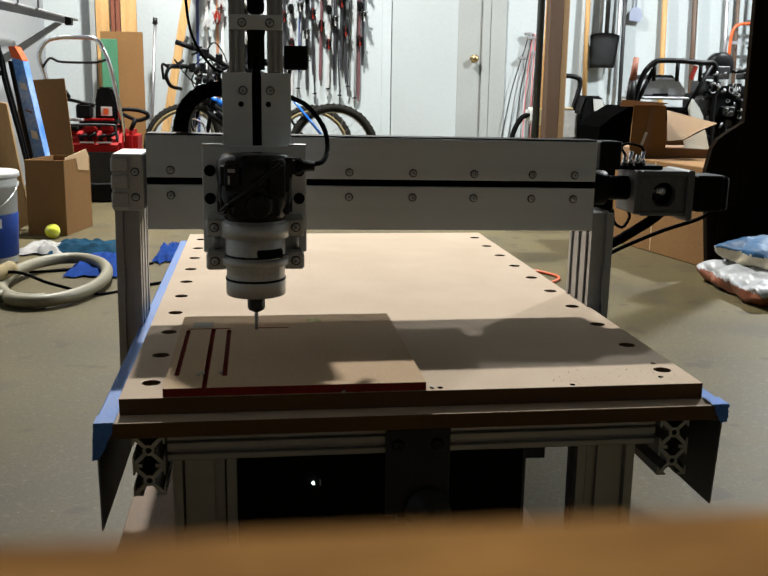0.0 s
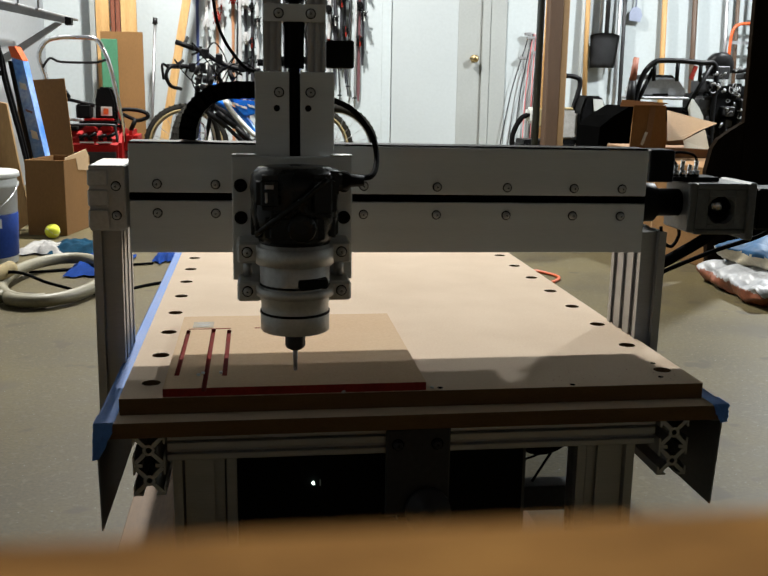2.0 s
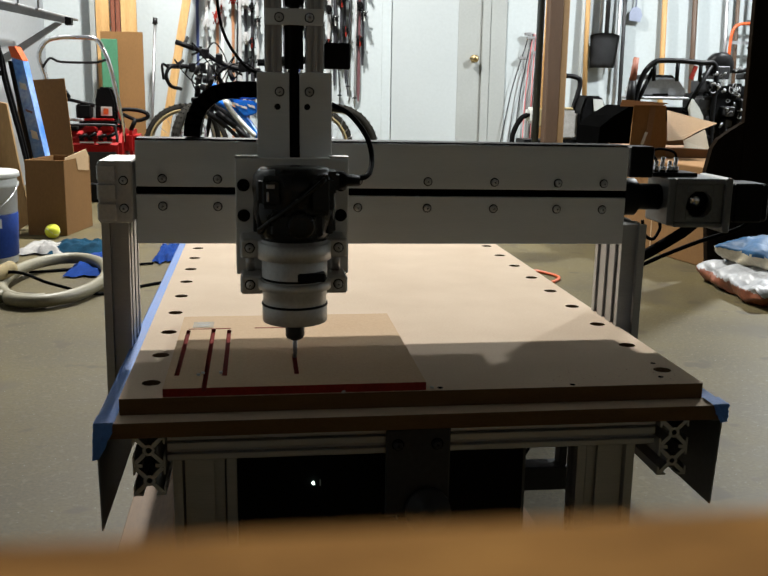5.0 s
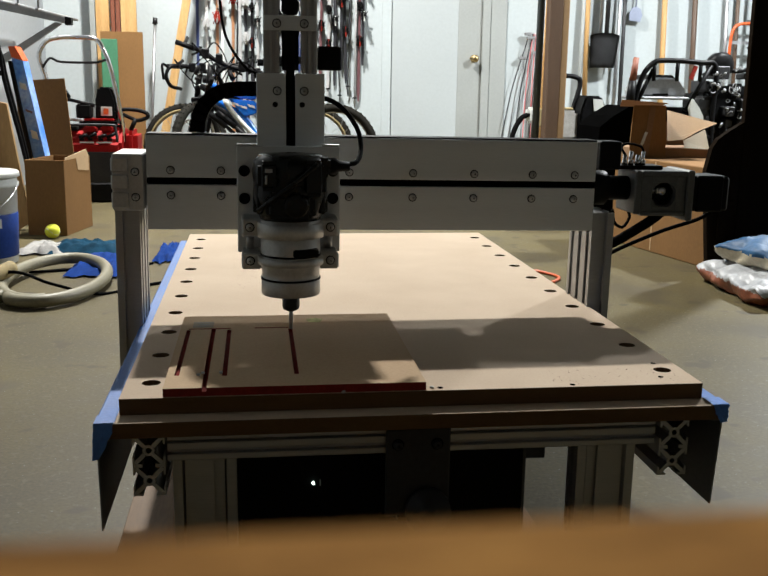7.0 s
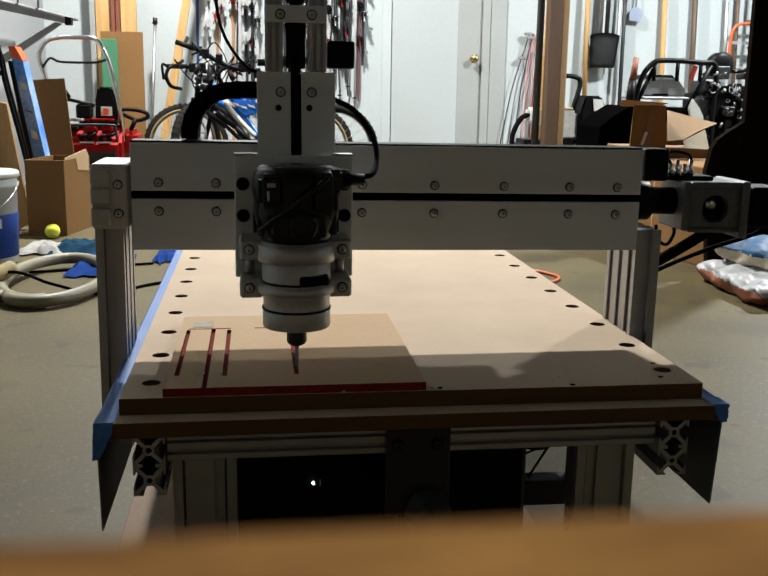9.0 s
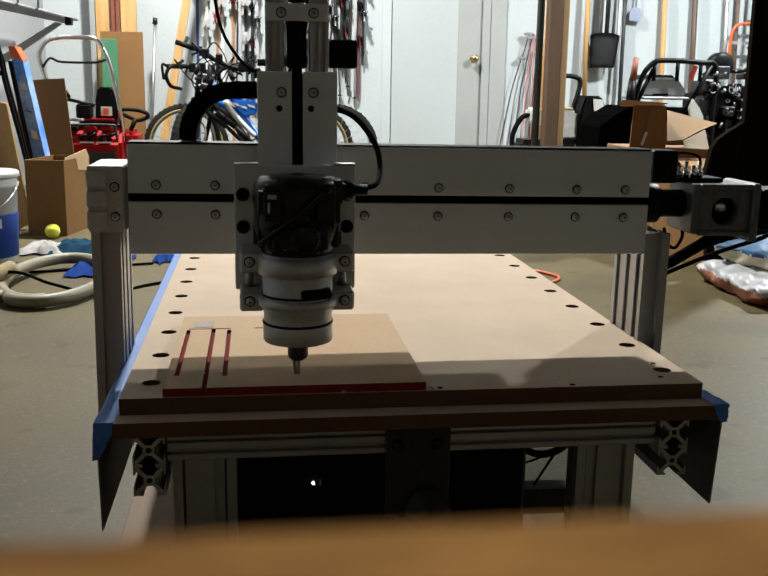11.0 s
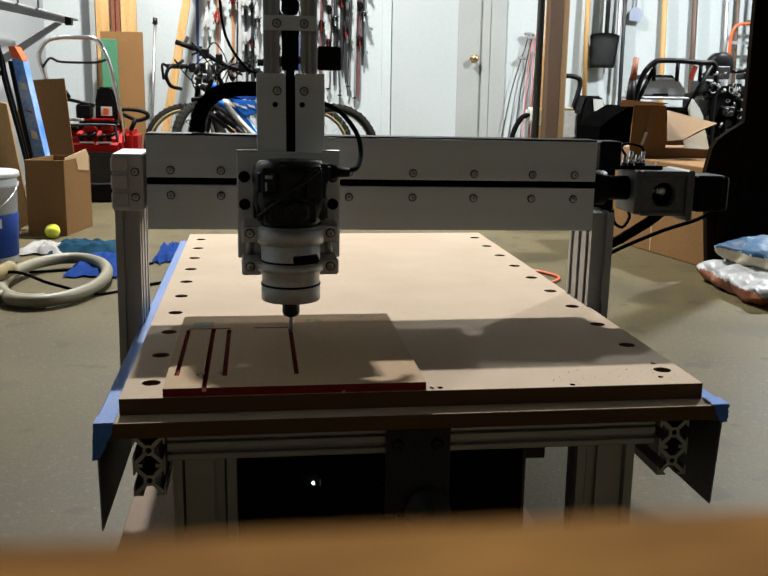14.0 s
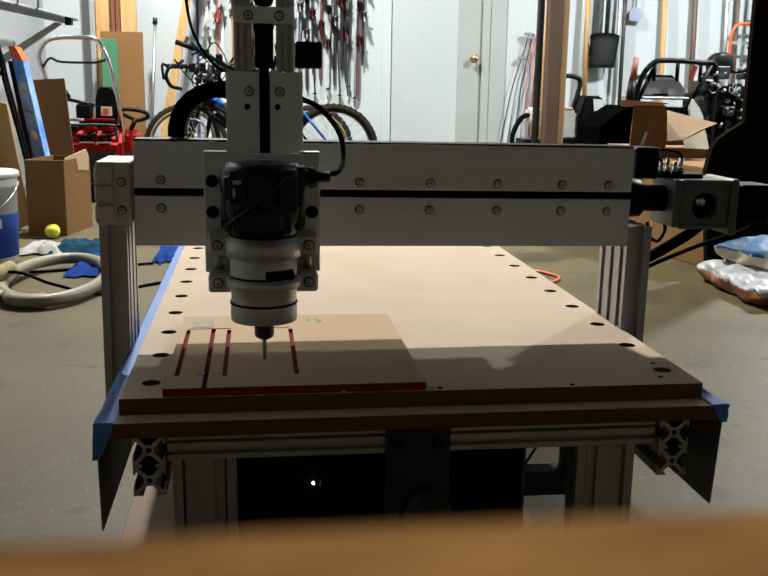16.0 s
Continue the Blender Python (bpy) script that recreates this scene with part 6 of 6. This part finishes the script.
def east_boxes():
    # large box on the floor, turned
    t = thing("cardboard_box", 1.95, 2.9, 0, "large closed brown cardboard box on the floor", "box")
    m = pose(1.94, 2.46, 0, 0, 0, 100)
    t.matrix_basis = m
    bm = bmesh.new()
    box(bm, 0, 0.74, -0.42, 0, 0.0, 0.405, 0.004)
    part("box_body", bm, CARD, t)
    helper_box("box_seam", t, CARDIN, 0.40, 0.408, 0.0, 0.0012, 0.01, 0.40, 0)
    # open box upon it
    t = thing("cardboard_box", 2.05, 3.2, 0.406, "open brown cardboard box with raised flaps", "box")
    t.location = (0.022, 0, 0)
    bm = bmesh.new()
    box(bm, 1.80, 2.20, 3.02, 3.34, 0.406, 0.45, 0.002)
    part("box_body", bm, CARDD, t)
    bm = bmesh.new()
    prism(bm, [(1.777, 0.407), (1.952, 0.407), (1.937, 0.641), (1.787, 0.640)], 3.0, 3.006)
    part("front_panel", bm, CARD, t)
    bm = bmesh.new()
    prism(bm, [(1.840, 0.41), (1.866, 0.41), (1.890, 0.636), (1.862, 0.636)], 2.9965, 2.9995)
    part("packing_tape", bm, CARDD, t, "shiny brown packing tape")
    bm = bmesh.new()
    prism(bm, [(1.826, 0.468), (1.838, 0.462), (1.858, 0.520), (1.846, 0.524)], 2.994, 2.9962)
    part("torn_paper", bm, WHITE, t, "torn white paper strip")
    bm = bmesh.new()
    vs = [bm.verts.new(p) for p in ((1.712, 2.96, 0.665), (1.930, 2.96, 0.652), (1.955, 3.14, 0.630), (1.775, 3.14, 0.632))]
    bm.faces.new(vs)
    bmesh.ops.solidify(bm, geom=bm.faces[:], thickness=0.005)
    part("top_flap", bm, CARDD, t)
    bm = bmesh.new()
    vs = [bm.verts.new(p) for p in ((2.014, 3.160, 0.617), (2.258, 3.140, 0.559), (2.138, 3.060, 0.530), (2.026, 2.990, 0.490), (1.941, 2.970, 0.484))]
    bm.faces.new(vs)
    bmesh.ops.solidify(bm, geom=bm.faces[:], thickness=0.005)
    part("side_flap", bm, CARDIN, t, "pale raised box flap")
    bm = bmesh.new()
    vs = [bm.verts.new(p) for p in ((2.022, 2.980, 0.487), (2.151, 3.040, 0.535), (2.110, 2.900, 0.453), (1.990, 2.900, 0.459))]
    bm.faces.new(vs)
    bmesh.ops.solidify(bm, geom=bm.faces[:], thickness=0.005)
    # Same card as the pale flap; grey colour carries this flap's shade.
    part("end_flap", bm, RAGCARD, t, "box flap with its shade put into a greyish colour")
    bm = bmesh.new()
    box(bm, 1.965, 2.20, 3.27, 3.28, 0.45, 0.56)
    part("inner_panel", bm, CARDD, t, "dark inside of the box")
    bm = bmesh.new()
    pipe(bm, [(1.915, 2.44, 0.330), (1.905, 2.43, 0.39), (1.907, 2.43, 0.44), (1.92, 2.43, 0.475), (1.935, 2.43, 0.492), (1.915, 2.44, 0.45), (1.913, 2.44, 0.39)], 0.004, 6)
    part("cord_loop", bm, WHITE, t, "loop of white cord")
    # dark bin behind the motor end
    bm = bmesh.new()
    prism(bm, [(1.83, 0.0), (2.12, 0.0), (2.11, 0.60), (2.02, 0.628), (1.93, 0.575), (1.862, 0.52)], 3.56, 3.90)
    tagged(part("black_bin", bm, BINBLACK), "tall black plastic bin", "bin")
    # dark cabinet
    t = thing("dark_cabinet", 2.3, 2.6, 0, "dark brown wooden cabinet", "cabinet")
    t.location = (0, 0, 0)
    bm = bmesh.new()
    prism(bm, [(1.862, 0.0), (1.956, 0.0), (1.956, 0.595), (1.901, 0.561), (1.858, 0.530), (1.838, 0.497), (1.820, 0.41), (1.836, 0.25)], 2.28, 2.31)
    part("cabinet_side", bm, DARKWOOD, t)
    helper_box("cabinet_edge", t, DARKWOOD, 1.880, 1.950, 2.272, 2.2795, 0.02, 0.30, 0.002)
    bm = bmesh.new()
    box(bm, 1.958, 2.10, 2.28, 2.312, 0.0, 1.30, 0.004)
    part("tall_panel", bm, DARKWOOD, t, "tall dark brown upright panel")
    # sacks
    def sack(name, x, y, z, sx, sy, sz, rz, mats, label, seed, tilt=0):
        bm = bmesh.new()
        n, k = 56, 40
        grid = []
        for j in range(k + 1):
            v = j / k * 2 - 1
            row = []
            for i in range(n):
                a = 2 * math.pi * i / n
                c, s = math.cos(a), math.sin(a)
                ux = abs(c) ** 0.5 * (1 if c > 0 else -1)
                uz = abs(s) ** 0.8 * (1 if s > 0 else -1)
                puff = (1 - abs(v) ** 5) ** 0.5 if abs(v) < 1 else 0
                w = 1 + 0.09 * noise.noise(Vector((c * 2 + seed, s * 2, v * 3)))
                zz = max(-sz, uz * sz * (0.12 + 0.88 * puff) * w + 0.016 * noise.noise(Vector((ux * 4, v * 4, seed))) - 0.014 * abs(noise.noise(Vector((ux * 7 + 3, v * 7, seed)))) - 0.007 * abs(noise.noise(Vector((ux * 15, v * 15 + 2, seed)))))
                row.append(bm.verts.new((ux * sx * (0.93 + 0.07 * puff) * w, v * sy, zz + sz)))
            grid.append(row)
        for a, b in zip(grid, grid[1:]):
            for i in range(n):
                f = bm.faces.new((a[i], a[(i + 1) % n], b[(i + 1) % n], b[i]))
                f.smooth = True
                zc = sum(q.co.z for q in f.verts) / 4
                f.material_index = 0 if zc > sz * 1.05 else 1
        bm.faces.new(grid[0])
        bm.faces.new(grid[-1])
        return tagged(part(name, bm, mats, at=pose(x, y, z, tilt, 0, rz)), label, "bag", "filled bags on the floor")
    sack("feed_bag", 1.965, 1.985, 0.0, 0.185, 0.27, 0.048, -3, [BAGW, BAGO], "plump white and orange feed bag lying flat", 1.0)
    sack("feed_bag", 2.075, 1.96, 0.088, 0.20, 0.27, 0.052, 14, [BAGB, BAGC], "plump blue and cream feed bag on top", 4.0, 0)
    bm = bmesh.new()
    pipe(bm, [(0.95, 2.42, 0.006), (1.15, 2.45, 0.006), (1.24, 2.38, 0.006), (1.26, 2.26, 0.006), (1.12, 2.12, 0.006), (0.95, 2.1, 0.006)], 0.006, 8)
    tagged(part("orange_cord", bm, ORANGE), "orange extension cord on the floor", "cord")

setting()
machine()
stock()
swarf()
bed_smear()
under_machine()
bench()
ceiling_lamps()
west_side()
snow_thrower()
lumber()
BLUE_BIKE = bicycle("bicycle", -0.245, 5.10, 0.875, 0.295, BIKEBLUE, OLIVE, "blue bicycle with black tyres beside the wall", 1.25, 1.1, None, 0.525, False, 0.023, 0.34, 0.19)
bike_details(BLUE_BIKE)
bicycle("bicycle", -0.335, 5.50, 0.85, 0.285, BLACK, OLIVE, "black bicycle with tan sidewalls behind the first", 0.9, 0.0, TAN, 0.50, True, 0.026, 0.0, 0.135)
skis()
wall_tools()
pressure_washer()
generator()
motor_scooter()
east_boxes()
motions()
